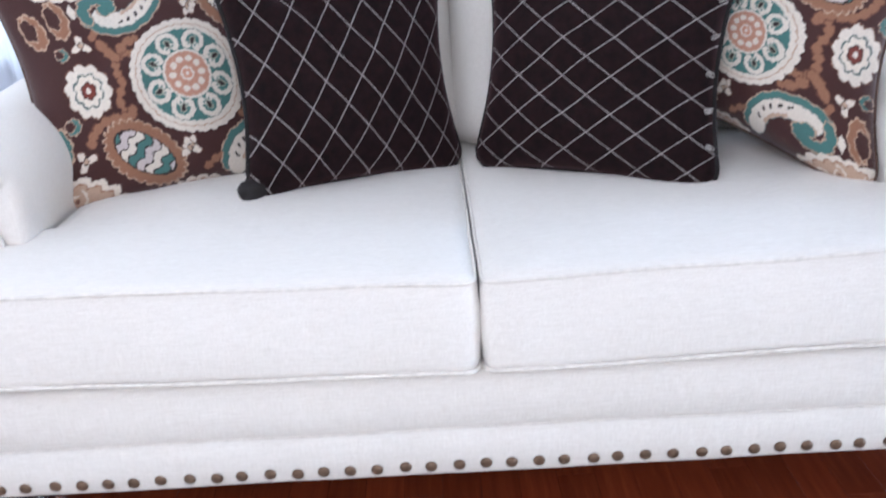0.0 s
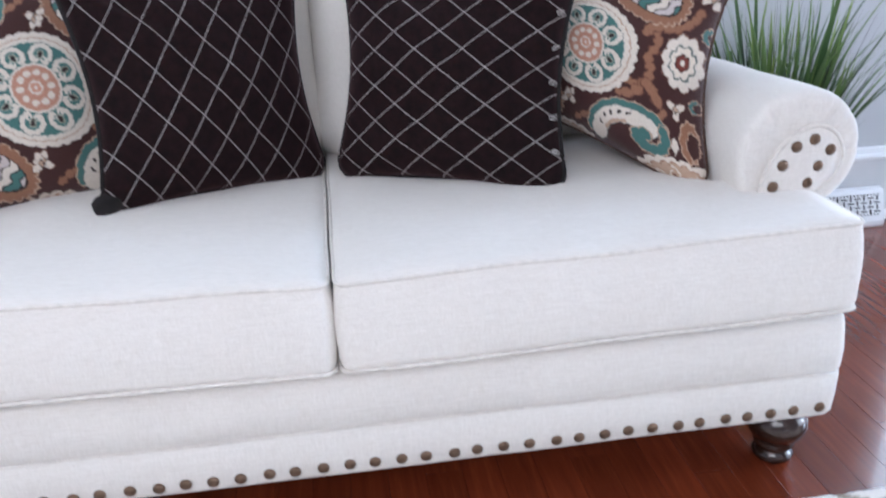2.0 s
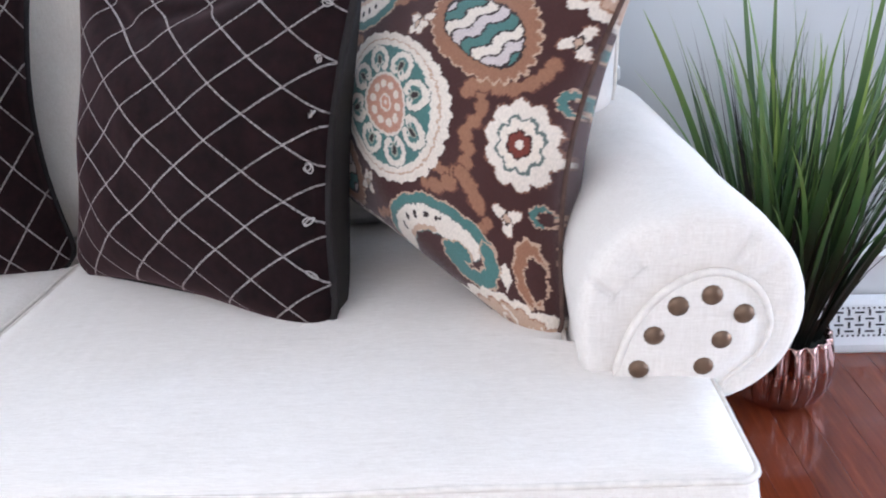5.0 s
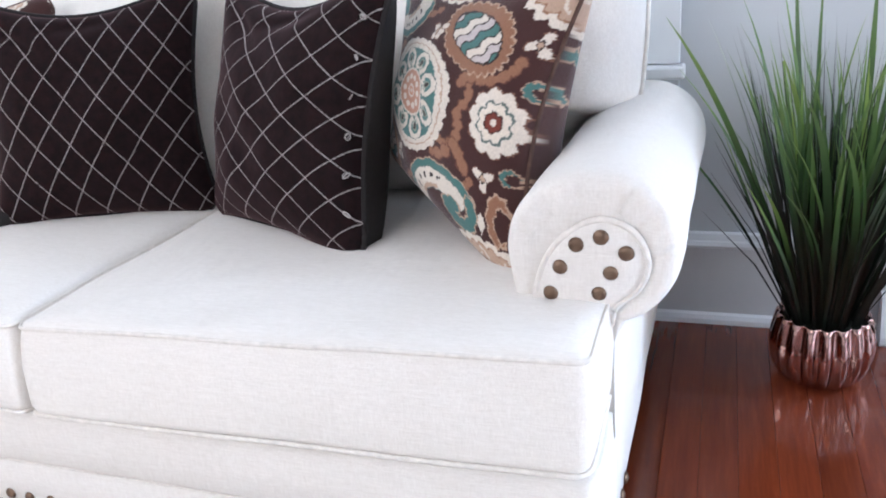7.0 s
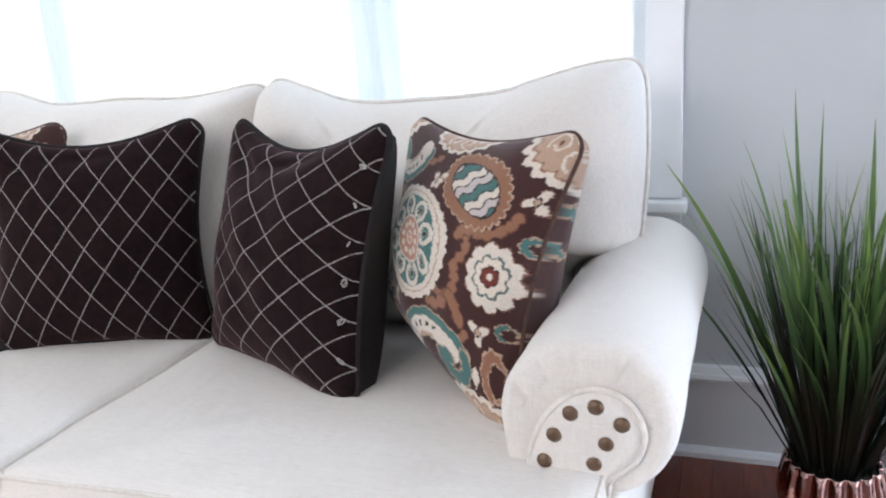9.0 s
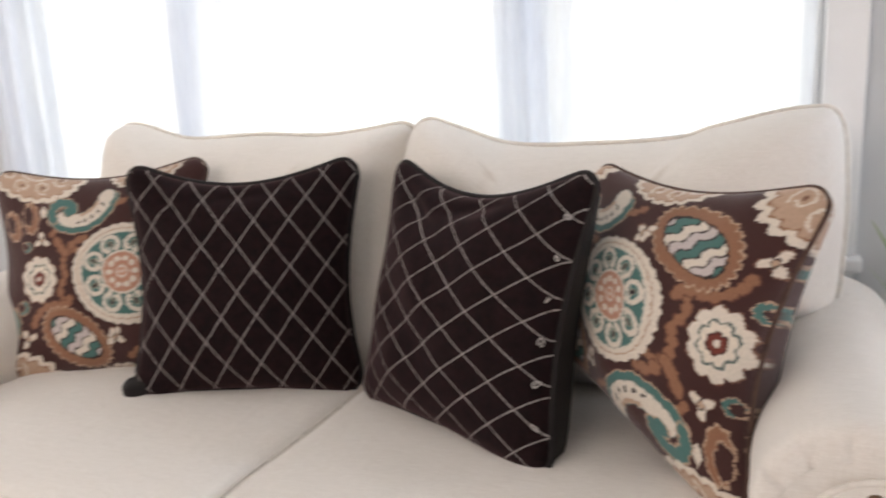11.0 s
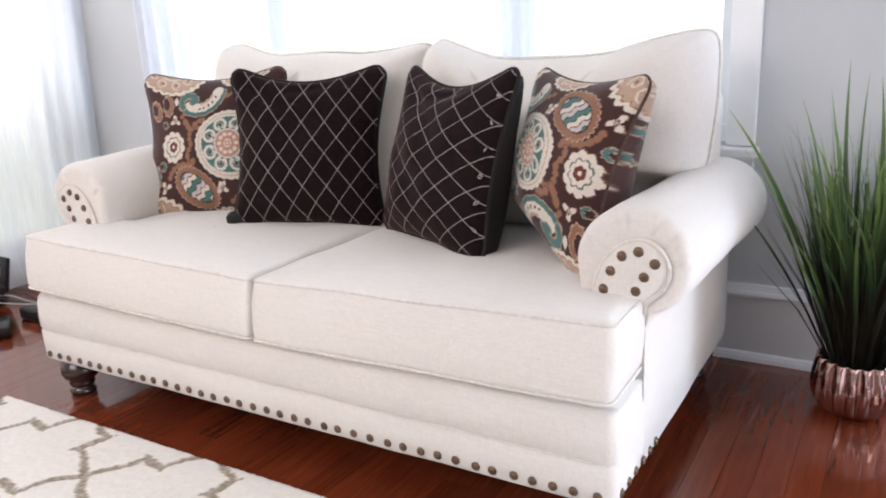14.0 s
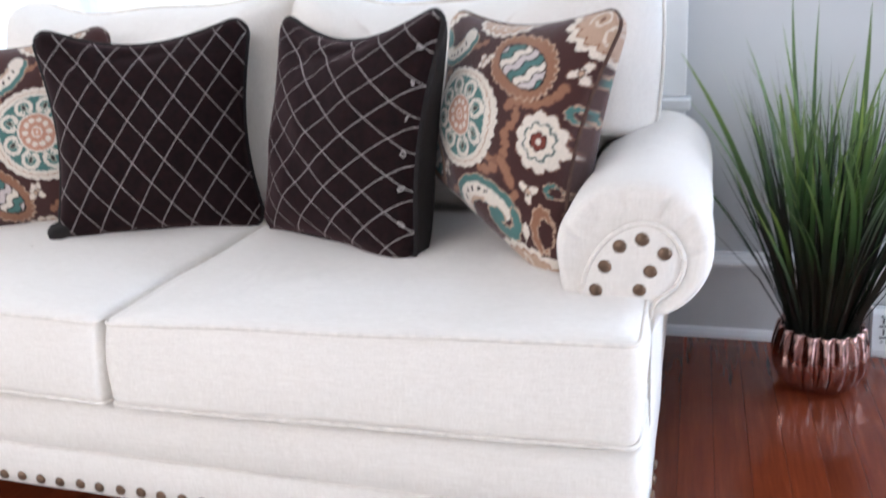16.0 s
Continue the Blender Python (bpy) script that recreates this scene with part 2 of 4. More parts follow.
def thing(name, label, category, group="", kind="", at=(0, 0, 0)):
    ob = tagged(new(name), label, category, group, kind)
    ob.location = at
    return ob


def box(bm, lo, hi, bevel=0.0):
    m = Matrix.Translation([(a + b) / 2 for a, b in zip(lo, hi)]) @ Matrix.Diagonal([b - a for a, b in zip(lo, hi)] + [1])
    made = bmesh.ops.create_cube(bm, size=1, matrix=m)["verts"]
    if bevel:
        edges = list({e for v in made for e in v.link_edges})
        bmesh.ops.bevel(bm, geom=edges, offset=bevel, segments=2, profile=0.5, affect="EDGES")
    return bm


def boxed(lo, hi, bevel=0.0):
    return box(bmesh.new(), lo, hi, bevel)


def loft(rings, closed=True, caps=True):
    """Skins a row of rings that have the same number of points."""
    bm = bmesh.new()
    rows = [[bm.verts.new(p) for p in r] for r in rings]
    n = len(rows[0])
    for a, b in zip(rows, rows[1:]):
        for i in range(n if closed else n - 1):
            j = (i + 1) % n
            bm.faces.new((a[i], a[j], b[j], b[i]))
    if caps:
        bm.faces.new(rows[0][::-1])
        bm.faces.new(rows[-1])
    return bm


def spline(points, n, closed=True):
    """A smooth curve through points (Catmull-Rom), n steps a span."""
    p = [Vector(q) for q in points]
    m, out = len(p), []
    for i in range(m if closed else m - 1):
        if closed:
            a, b, c, d = p[i - 1], p[i], p[(i + 1) % m], p[(i + 2) % m]
        else:
            a, b, c, d = p[max(i - 1, 0)], p[i], p[i + 1], p[min(i + 2, m - 1)]
        for k in range(n):
            t = k / n
            out.append(0.5 * (2 * b + (c - a) * t + (2 * a - 5 * b + 4 * c - d) * t * t + (3 * b - a - 3 * c + d) * t ** 3))
    if not closed:
        out.append(p[-1])
    return out


def tube(points, radius, closed=True, sides=7):
    p = [Vector(q) for q in points]
    n, rings = len(p), []
    for i in range(n):
        d = (p[(i + 1) % n] - p[i - 1]) if closed or 0 < i < n - 1 else (p[min(i + 1, n - 1)] - p[max(i - 1, 0)])
        d.normalize()
        side = d.cross(Vector((0, 0, 1)))
        if side.length < 0.2:
            side = d.cross(Vector((0, 1, 0)))
        side.normalize()
        up = side.cross(d)
        rings.append([p[i] + radius * (math.cos(a) * side + math.sin(a) * up) for a in (2 * math.pi * k / sides for k in range(sides))])
    if closed:
        rings.append(rings[0])
    bm = loft(rings, caps=not closed)
    if closed:
        bmesh.ops.remove_doubles(bm, verts=bm.verts, dist=1e-6)
    return bm


def turned(profile, sides=24, flute=0.0, ribs=0):
    """A turned solid from (radius, height) pairs; flute: depth of vertical ribs."""
    rings = []
    for r, z, f in profile:
        ring = []
        for k in range(sides):
            a = 2 * math.pi * k / sides
            q = r * (1 - f * flute * (0.5 + 0.5 * math.cos(ribs * a)) ** 1.6) if ribs else r
            ring.append((q * math.cos(a), q * math.sin(a), z))
        rings.append(ring)
    return loft(rings)


def nail_mesh():
    """A domed upholstery nail about 18 mm across that faces -y."""
    rings = []
    for k in range(5):
        a = k / 5 * math.pi / 2
        rings.append([(math.cos(a) * math.cos(b), -math.sin(a) * 0.6, math.cos(a) * math.sin(b)) for b in (2 * math.pi * j / 12 for j in range(12))])
    bm = loft(rings)
    me = bpy.data.meshes.new("nail")
    bmesh.ops.recalc_face_normals(bm, faces=bm.faces)
    bm.to_mesh(me)
    bm.free()
    return me


# ---- the room ----
X0, X1, Y0, Y1, TOP = -1.96, 2.90, -2.5, 1.11, 2.7


def wall(name, along, at, thick, lo, hi, holes, label):
    """A wall with thickness along x or y; holes are (a, b, z0, z1) cut through it."""
    us = sorted({lo, hi, *[v for h in holes for v in h[:2]]})
    zs = sorted({0.0, TOP, *[v for h in holes for v in h[2:]]})
    bm = bmesh.new()
    for u0, u1 in zip(us, us[1:]):
        for z0, z1 in zip(zs, zs[1:]):
            if any(h[0] <= u0 and u1 <= h[1] and h[2] <= z0 and z1 <= h[3] for h in holes):
                continue
            a, b = sorted((at, at + thick))
            box(bm, (u0, a, z0) if along == "x" else (a, u0, z0), (u1, b, z1) if along == "x" else (b, u1, z1))
    bmesh.ops.remove_doubles(bm, verts=bm.verts, dist=1e-5)
    seen = {}
    for f in bm.faces:
        seen.setdefault(tuple(round(v, 4) for v in f.calc_center_median()), []).append(f)
    bmesh.ops.delete(bm, geom=[f for fs in seen.values() if len(fs) > 1 for f in fs], context="FACES")
    ob = part(name, bm, WALL, label=label, smooth=False, kind="structure")
    return tagged(ob, category="wall")


wall("wall_north", "x", Y1, 0.14, X0 - 0.14, X1 + 0.14, [(-1.425, 0.785, 0.63, 2.15), (1.87, 2.76, 0.02, 2.06)], "grey painted wall with a wide window and a glazed door")
wall("wall_west", "y", X0, -0.14, Y0, Y1, [(-0.75, 0.98, 0.12, 2.15)], "grey painted side wall with a curtained window")
wall("wall_east", "y", X1, 0.14, Y0, Y1, [(-1.4, 0.50, 0.10, 0.87), (0.62, 0.98, 0.93, 1.98)], "unseen grey painted side wall with two added windows")
# unseen wall, set near so its window lights the seat more steeply
wall("wall_south", "x", Y0, -0.14, X0 - 0.14, X1 + 0.14, [(-1.75, 0.55, 1.3, 2.55)], "unseen grey painted wall with an added front window")
tagged(part("ceiling", boxed((X0 - 0.14, Y0 - 0.14, TOP), (X1 + 0.14, Y1 + 0.14, TOP + 0.1)), CEIL, label="plain white painted ceiling", smooth=False, kind="structure"), category="ceiling")
floor = tagged(part("floor", boxed((X0 - 0.14, Y0 - 0.14, -0.12), (X1 + 0.14, Y1 + 0.14, -0.012)), SUB, label="glossy red-brown hardwood strip floor", smooth=False, kind="structure"), category="floor")


def skirting(name, a, b, normal):
    """Baseboard: a tall flat board with a white cap and a white shoe."""
    ob = tagged(thing(name, "tall pale baseboard with white cap and shoe", "baseboard", kind="structure"))
    d = Vector((b[0] - a[0], b[1] - a[1], 0))
    n = Vector((normal[0], normal[1], 0))
    for pname, prof, mat in (("board", ((0, 0.0), (0.016, 0.0), (0.016, 0.195), (0, 0.195)), BASE),
                             ("cap", ((0, 0.1955), (0.026, 0.1955), (0.028, 0.203), (0.024, 0.211), (0.020, 0.214), (0.014, 0.228), (0.0, 0.23)), TRIM),
                             ("shoe", ((0.0165, 0.0), (0.032, 0.0), (0.031, 0.012), (0.026, 0.022), (0.0165, 0.026)), TRIM)):
        rings = [[Vector((p[0], p[1], 0)) + n * q + Vector((0, 0, z)) for q, z in prof] for p in (a, b)]
        part(pname, loft(rings), mat, ob, smooth=False)
    return ob


skirting("baseboard_north", (X0, Y1), (1.785, Y1), (0, -1))
skirting("baseboard_west", (X0, Y0), (X0, -0.84), (1, 0))
skirting("baseboard_east", (X1, Y0), (X1, -1.48), (-1, 0))


def window(name, label, along, at, inward, lo, hi, z0, z1, posts, post_w, sill=True, rail=None):
    """Casing, frame, posts, panes and sill round an opening; inward is +1 or -1 along the wall's normal."""
    ob = tagged(thing(name, label, "window", kind="structure"))

    def put(pname, u0, u1, a, b, w0, w1, mat, bevel=0.003, parent=ob):
        a, b = sorted((at + inward * a, at + inward * b))
        bm = boxed((u0, a, w0), (u1, b, w1), bevel) if along == "x" else boxed((a, u0, w0), (b, u1, w1), bevel)
        return part(pname, bm, mat, parent, smooth=False)

    w = 0.078
    put("casing", lo - w, lo, 0.0, 0.022, z0, z1, TRIM)
    put("casing", hi, hi + w, 0.0, 0.022, z0, z1, TRIM)
    put("casing", lo - w - 0.01, hi + w + 0.01, 0.0, 0.026, z1, z1 + 0.1, TRIM)
    if sill:
        put("window_sill", lo - w - 0.012, hi + w + 0.012, -0.1, 0.05, z0 - 0.032, z0 - 0.002, TRIM, 0.006)
        put("apron", lo - w, hi + w, 0.0, 0.018, z0 - 0.11, z0 - 0.034, TRIM)
    put("window_frame", lo + 0.001, hi - 0.001, -0.10, -0.06, z0, z0 + 0.05, TRIM)
    put("top_rail", lo + 0.001, hi - 0.001, -0.10, -0.06, z1 - 0.05, z1, TRIM)
    edges = [lo, *posts, hi]
    for p in posts:
        put("mullion", p - post_w / 2, p + post_w / 2, -0.11, 0.0, z0 + 0.051, z1 - 0.051, TRIM)
    for i, (a, b) in enumerate(zip(edges, edges[1:])):
        a2 = a + (post_w / 2 if i else 0) + 0.001
        b2 = b - (post_w / 2 if i < len(edges) - 2 else 0) - 0.001
        put("stile", a2, a2 + 0.04, -0.10, -0.062, z0 + 0.051, z1 - 0.051, TRIM)
        put("stile", b2 - 0.04, b2, -0.10, -0.062, z0 + 0.051, z1 - 0.051, TRIM)
        if rail:
            put("meeting_rail", a2 + 0.041, b2 - 0.041, -0.10, -0.062, rail, rail + 0.035, TRIM)
        pane = put("pane", a2 + 0.041, b2 - 0.041, -0.082, -0.078, z0 + 0.051, z1 - 0.051, GLASS, 0)
        pane.visible_shadow = False
    return ob


window("window_1", "wide white triple window behind sheer curtains", "x", Y1, -1, -1.425, 0.785, 0.63, 2.15, [-0.80, 0.168], 0.09, rail=1.36)
window("window_2", "white side window behind a sheer curtain", "y", X0, 1, -0.75, 0.98, 0.12, 2.15, [0.12], 0.09, sill=False, rail=1.1)
window("door_1", "white glazed door that lets in daylight", "x", Y1, -1, 1.87, 2.76, 0.02, 2.06, [], 0.09, sill=False)
# unseen; height and north edge chosen to limit the sun on the sofa's end
window("window_4", "low white east window, unseen, sized to cut the light", "y", X1, -1, -1.4, 0.50, 0.10, 0.87, [], 0.09, sill=False)
# unseen opening, added to hold that fill lamp
window("window_5", "narrow white window, unseen, added to light the north wall", "y", X1, -1, 0.62, 0.98, 0.93, 1.98, [], 0.09, sill=False)
# unseen; placed left so the sofa shades the floor beside it
window("window_3", "white front window, unseen, added for front light", "x", Y0, 1, -1.75, 0.55, 1.3, 2.55, [-0.6], 0.09)

for name, lo, hi, mat in (("backdrop_north", (-3.2, 2.3, -0.4), (4.2, 2.32, 3.4), OUT), ("backdrop_west", (-3.22, -2.6, -0.4), (-3.2, 2.6, 3.4), OUT_LEFT)):
    tagged(part(name, boxed(lo, hi), mat, label="bright overexposed daylight outside the window", smooth=False, kind="structure"), category="backdrop")


def curtain(name, label, along, at, lo, hi, z0, z1, seed, gather):
    """A hanging sheer with uneven folds that open towards the hem, on a rod."""
    rnd = random.Random(seed)
    waves = [(rnd.uniform(14, 24), rnd.uniform(0, 6), rnd.uniform(0.006, 0.014)), (rnd.uniform(30, 46), rnd.uniform(0, 6), rnd.uniform(0.002, 0.004)), (rnd.uniform(5, 8), rnd.uniform(0, 6), rnd.uniform(0.005, 0.012)), (rnd.uniform(60, 80), rnd.uniform(0, 6), 0.001)]
    nu, nz = int((hi - lo) / 0.006), 40
    rings = []
    for k in range(nz + 1):
        z = z0 + (z1 - z0) * k / nz
        row = []
        for i in range(nu + 1):
            u = lo + (hi - lo) * i / nu
            d = sum(a * math.sin(f * u + p + 0.5 * math.sin(1.3 * z + f)) for f, p, a in waves)
            for g, w, depth in gather:
                d += depth * math.exp(-((u - g) / w) ** 2) * math.sin((u - g) * 88)
            d *= 0.75 + 0.35 * (z1 - z) / (z1 - z0)
            u2 = u + 0.010 * math.sin(2.1 * z + u * 4)
            row.append((u2, at + d, z) if along == "x" else (at + d, u2, z))
        rings.append(row)
    ob = tagged(part(name, loft(rings, closed=False, caps=False), SHEER, label=label), category="curtain")
    a, b = (lo, at, z1 + 0.01), (hi, at, z1 + 0.01)
    if along == "y":
        a, b = (at, lo, z1 + 0.01), (at, hi, z1 + 0.01)
    part("hem_rod", tube([a, b], 0.006, closed=False, sides=10), TRIM, ob, "white hem rod")
    return ob


SHEERS = (("gathered white sheer voile curtain panel by the room's corner", 1.050, -1.515, -0.70, 3, [(-1.2, 0.2, 0.022), (-0.85, 0.12, 0.020), (-1.42, 0.10, 0.018)]),
          ("white sheer voile curtain panel hanging behind the sofa", 1.028, -0.78, 0.235, 4, [(0.165, 0.06, 0.010), (-0.3, 0.05, 0.008)]),
          ("white sheer voile curtain panel overlapping its neighbour", 1.060, 0.095, 0.535, 5, [(0.485, 0.05, 0.012), (0.16, 0.05, 0.008)]),
          ("white sheer voile curtain panel beside the window casing", 1.030, 0.43, 0.775, 6, [(0.70, 0.06, 0.012)]))
for label, at, lo, hi, seed, gather in SHEERS:
    tagged(curtain("sheer_curtain", label, "x", at, lo, hi, 0.03, 2.3, seed, gather), group="curtains")
tagged(curtain("sheer_curtain", "floor-length white sheer curtain on the side window", "y", -1.875, -1.05, 1.075, 0.02, 2.3, 8, [(0.3, 0.2, 0.010), (0.85, 0.12, 0.010)]), group="curtains")


# ---- the sofa ----
sofa = thing("loveseat_sofa", "cream linen rolled-arm loveseat with bronze nailhead trim", "sofa")
NAIL_ME = nail_mesh()


def nail(x, y, z, r, parent, turn=0.0):
    ob = linked("nail", NAIL_ME, NAIL, parent)
    ob.matrix_basis = pose(x, y, z, 0, 0, turn) @ Matrix.Diagonal((r, r, r, 1))
    return ob


def wrinkle(x, y, z, amount, f=7.0):
    return amount * noise.noise((x * f, y * f, z * f))


def sofa_base():
    """The upholstered base: rounded box, slightly narrower to the floor, with a seam round it."""
    rings = []
    for z, g in ((0.113, -0.012), (0.116, -0.004), (0.125, 0.0), (0.16, 0.001), (0.196, 0.002), (0.202, -0.002), (0.207, -0.002), (0.212, 0.002), (0.25, 0.003), (0.285, 0.002), (0.300, -0.004), (0.308, -0.016)):
        ring = []
        hx, y0, y1, r = 0.8345 + (g if z < 0.13 else 0.002 if z < 0.26 else -0.002), 0.010 - g, 0.985 + g, 0.02
        for cx, cy, a0 in ((hx - r, y0 + r, -90), (hx - r, y1 - r, 0), (-hx + r, y1 - r, 90), (-hx + r, y0 + r, 180)):
            for k in range(5):
                a = radians(a0 + 90 * k / 4)
                ring.append((cx + r * math.cos(a), cy + r * math.sin(a), z))
        out = []
        for i, p in enumerate(ring):
            q = ring[(i + 1) % len(ring)]
            n = 14 if (Vector(p) - Vector(q)).length > 0.2 else 1
            for k in range(n):
                s = Vector(p).lerp(Vector(q), k / n)
                w = wrinkle(s.x, s.y, z, 0.0022 if abs(s.x) < 0.8 else 0.0008)
                out.append((s.x + w, s.y + w, z + wrinkle(s.x, 0, 3 + z, 0.002)))
        rings.append(out)
    return loft(rings)


base = part("base", sofa_base(), LINEN, sofa)
part("dust_cover", boxed((-0.815, 0.03, 0.106), (0.815, 0.965, 0.1125), 0.002), DARK, sofa, "black cloth dust cover under the frame")
part("seam", tube([(x, 0.0085, 0.2045 + wrinkle(x, 0, 3.2, 0.002)) for x in [(-0.82 + 1.64 * k / 40) for k in range(41)]], 0.0016, closed=False), WELT, base, "stitched seam")
rnd = random.Random(4)
for k in range(39):
    nail(-0.80 + 1.6 * k / 38 + rnd.uniform(-0.003, 0.003), 0.0095, 0.135 + rnd.uniform(-0.0015, 0.0015), 0.0098, base)
for side in (1, -1):
    for k in range(6):
        nail(side * (0.8350 if k < 3 else 0.8378), 0.045 + 0.0433 * k, 0.135, 0.0098, base, 90 * side)


def leg_mesh():
    p = [(0.030, 0.0), (0.034, 0.004), (0.036, 0.012), (0.030, 0.020), (0.026, 0.024), (0.033, 0.028), (0.036, 0.034), (0.032, 0.040), (0.034, 0.044), (0.046, 0.054), (0.052, 0.068), (0.052, 0.082), (0.046, 0.096), (0.040, 0.102), (0.040, 0.116)]
    return turned([(r, z, 0) for r, z in p], 28)


leg = part("leg", leg_mesh(), LEG, sofa, "dark walnut turned bun foot")
leg.location = (0.765, 0.068, 0)
for x, y in ((-0.765, 0.068), (0.765, 0.92), (-0.765, 0.92)):
    linked("leg", leg.data, LEG, sofa, "dark walnut turned bun foot").location = (x, y, 0)


def arm_ring(side, grow, lift, shrink):
    """One section of a rolled arm: outer side, roll, inner side. shrink draws it in towards its middle."""
    cx, cz, r = 0.812, 0.540 + lift, 0.106 + grow
    pts = [(0.830, 0.120), (0.8376, 0.126), (0.8376, 0.25), (0.8372, 0.33), (0.8366, 0.38), (0.837, 0.415)]
    for k in range(85):
        a = radians(-70 + 255 * k / 84)
        pts.append((cx + r * math.cos(a) * (1.0 if math.cos(a) > 0 else 1.12), cz + r * math.sin(a)))
    pts += [(0.700, 0.48), (0.696, 0.43), (0.694, 0.37), (0.694, 0.312)]
    mx, mz = 0.79, 0.50
    return [(side * (mx + (x - mx) * (1 - (shrink if z > 0.42 else min(shrink, 0.05)))), (mz + (z - mz) * (1 - shrink)) if z > 0.42 else z) for x, z in pts]


def arm_mesh(side):
    rings = []
    grow, lift = (0.007, -0.030) if side > 0 else (0.012, 0.026)
    for y, s in ((0.1725, 0.30), (0.171, 0.16), (0.1715, 0.11), (0.175, 0.06), (0.183, 0.02), (0.195, 0.0)):
        ring = arm_ring(side, 0, 0, s)
        n = len(ring)
        gather = {0.30: 0.7, 0.16: 1.0, 0.11: 1.0, 0.06: 0.8, 0.02: 0.5, 0.0: 0.3}[s]
        rings.append([(x, y + 0.009 * gather * math.exp(-4 * abs(math.sin((i - 20) * 0.31 + 0.5 * math.sin(i * 0.4)))) * (1 if 24 < i < n - 12 else 0), z) for i, (x, z) in enumerate(ring)])
    for k in range(1, 16):
        t = k / 15
        y = 0.195 + t * 0.745
        ring = arm_ring(side, grow * t, lift * t, 0)
        rings.append([(x + wrinkle(x, y, z, 0.003), y, z + wrinkle(z, y, x, 0.003)) for x, z in ring])
    for y, s in ((0.955, 0.03), (0.965, 0.1)):
        rings.append([(x, y, z) for x, z in arm_ring(side, grow, lift, s)])
    return loft(rings)


def arm(side):
    ob = part("arm", arm_mesh(side), LINEN, sofa, "rolled arm with a pleated front")
    line = [(0.731, 0.452), (0.738, 0.50), (0.755, 0.542), (0.787, 0.575), (0.825, 0.587), (0.860, 0.571), (0.877, 0.535), (0.868, 0.499), (0.838, 0.469), (0.829, 0.44), (0.80, 0.425), (0.75, 0.43)]
    loop = spline([(side * x, 0, z) for x, z in line], 6)
    mid = Vector((side * 0.80, 0, 0.51))
    rings = [[mid + (Vector(p) - mid) * s + Vector((0, y, 0)) for p in loop] for s, y in ((1.0, 0.176), (1.0, 0.166), (0.98, 0.1635), (0.6, 0.1605), (0.2, 0.1600))]
    part("front_panel", loft(rings), LINEN, ob, "teardrop panel edged with welt")
    part("welt", tube([Vector(p) + Vector((0, 0.166, 0)) for p in loop], 0.0042), WELT, ob)
    for x, z in ((0.820, 0.565), (0.789, 0.554), (0.768, 0.523), (0.755, 0.486), (0.851, 0.545), (0.832, 0.518), (0.817, 0.489), (0.806, 0.460)):
        nail(side * x, 0.1622, z, 0.0105, ob)
    return ob


arm(1)
arm(-1)
part("back_frame", boxed((-0.80, 0.82, 0.30), (0.80, 0.985, 0.80), 0.03), LINEN, sofa)
part("deck", boxed((-0.70, 0.17, 0.300), (0.70, 0.86, 0.316), 0.002), LINEN, sofa)


def rounded(points, radius, n=5):
    """A closed outline with its corners rounded and its straight runs divided."""
    p = [Vector((*q, 0)) for q in points]
    out = []
    for i in range(len(p)):
        a, b, c = p[i - 1], p[i], p[(i + 1) % len(p)]
        r = min(radius, (a - b).length * 0.45, (c - b).length * 0.45)
        s, e = b + (a - b).normalized() * r, b + (c - b).normalized() * r
        for k in range(n + 1):
            t = k / n
            out.append((1 - t) ** 2 * s + 2 * t * (1 - t) * b + t * t * e)
        nxt = p[(i + 2) % len(p)]
        r2 = min(radius, (b - c).length * 0.45, (nxt - c).length * 0.45)
        f = c + (b - c).normalized() * r2
        steps = max(1, int((f - e).length / 0.03))
        for k in range(1, steps):
            out.append(e.lerp(f, k / steps))
    return out


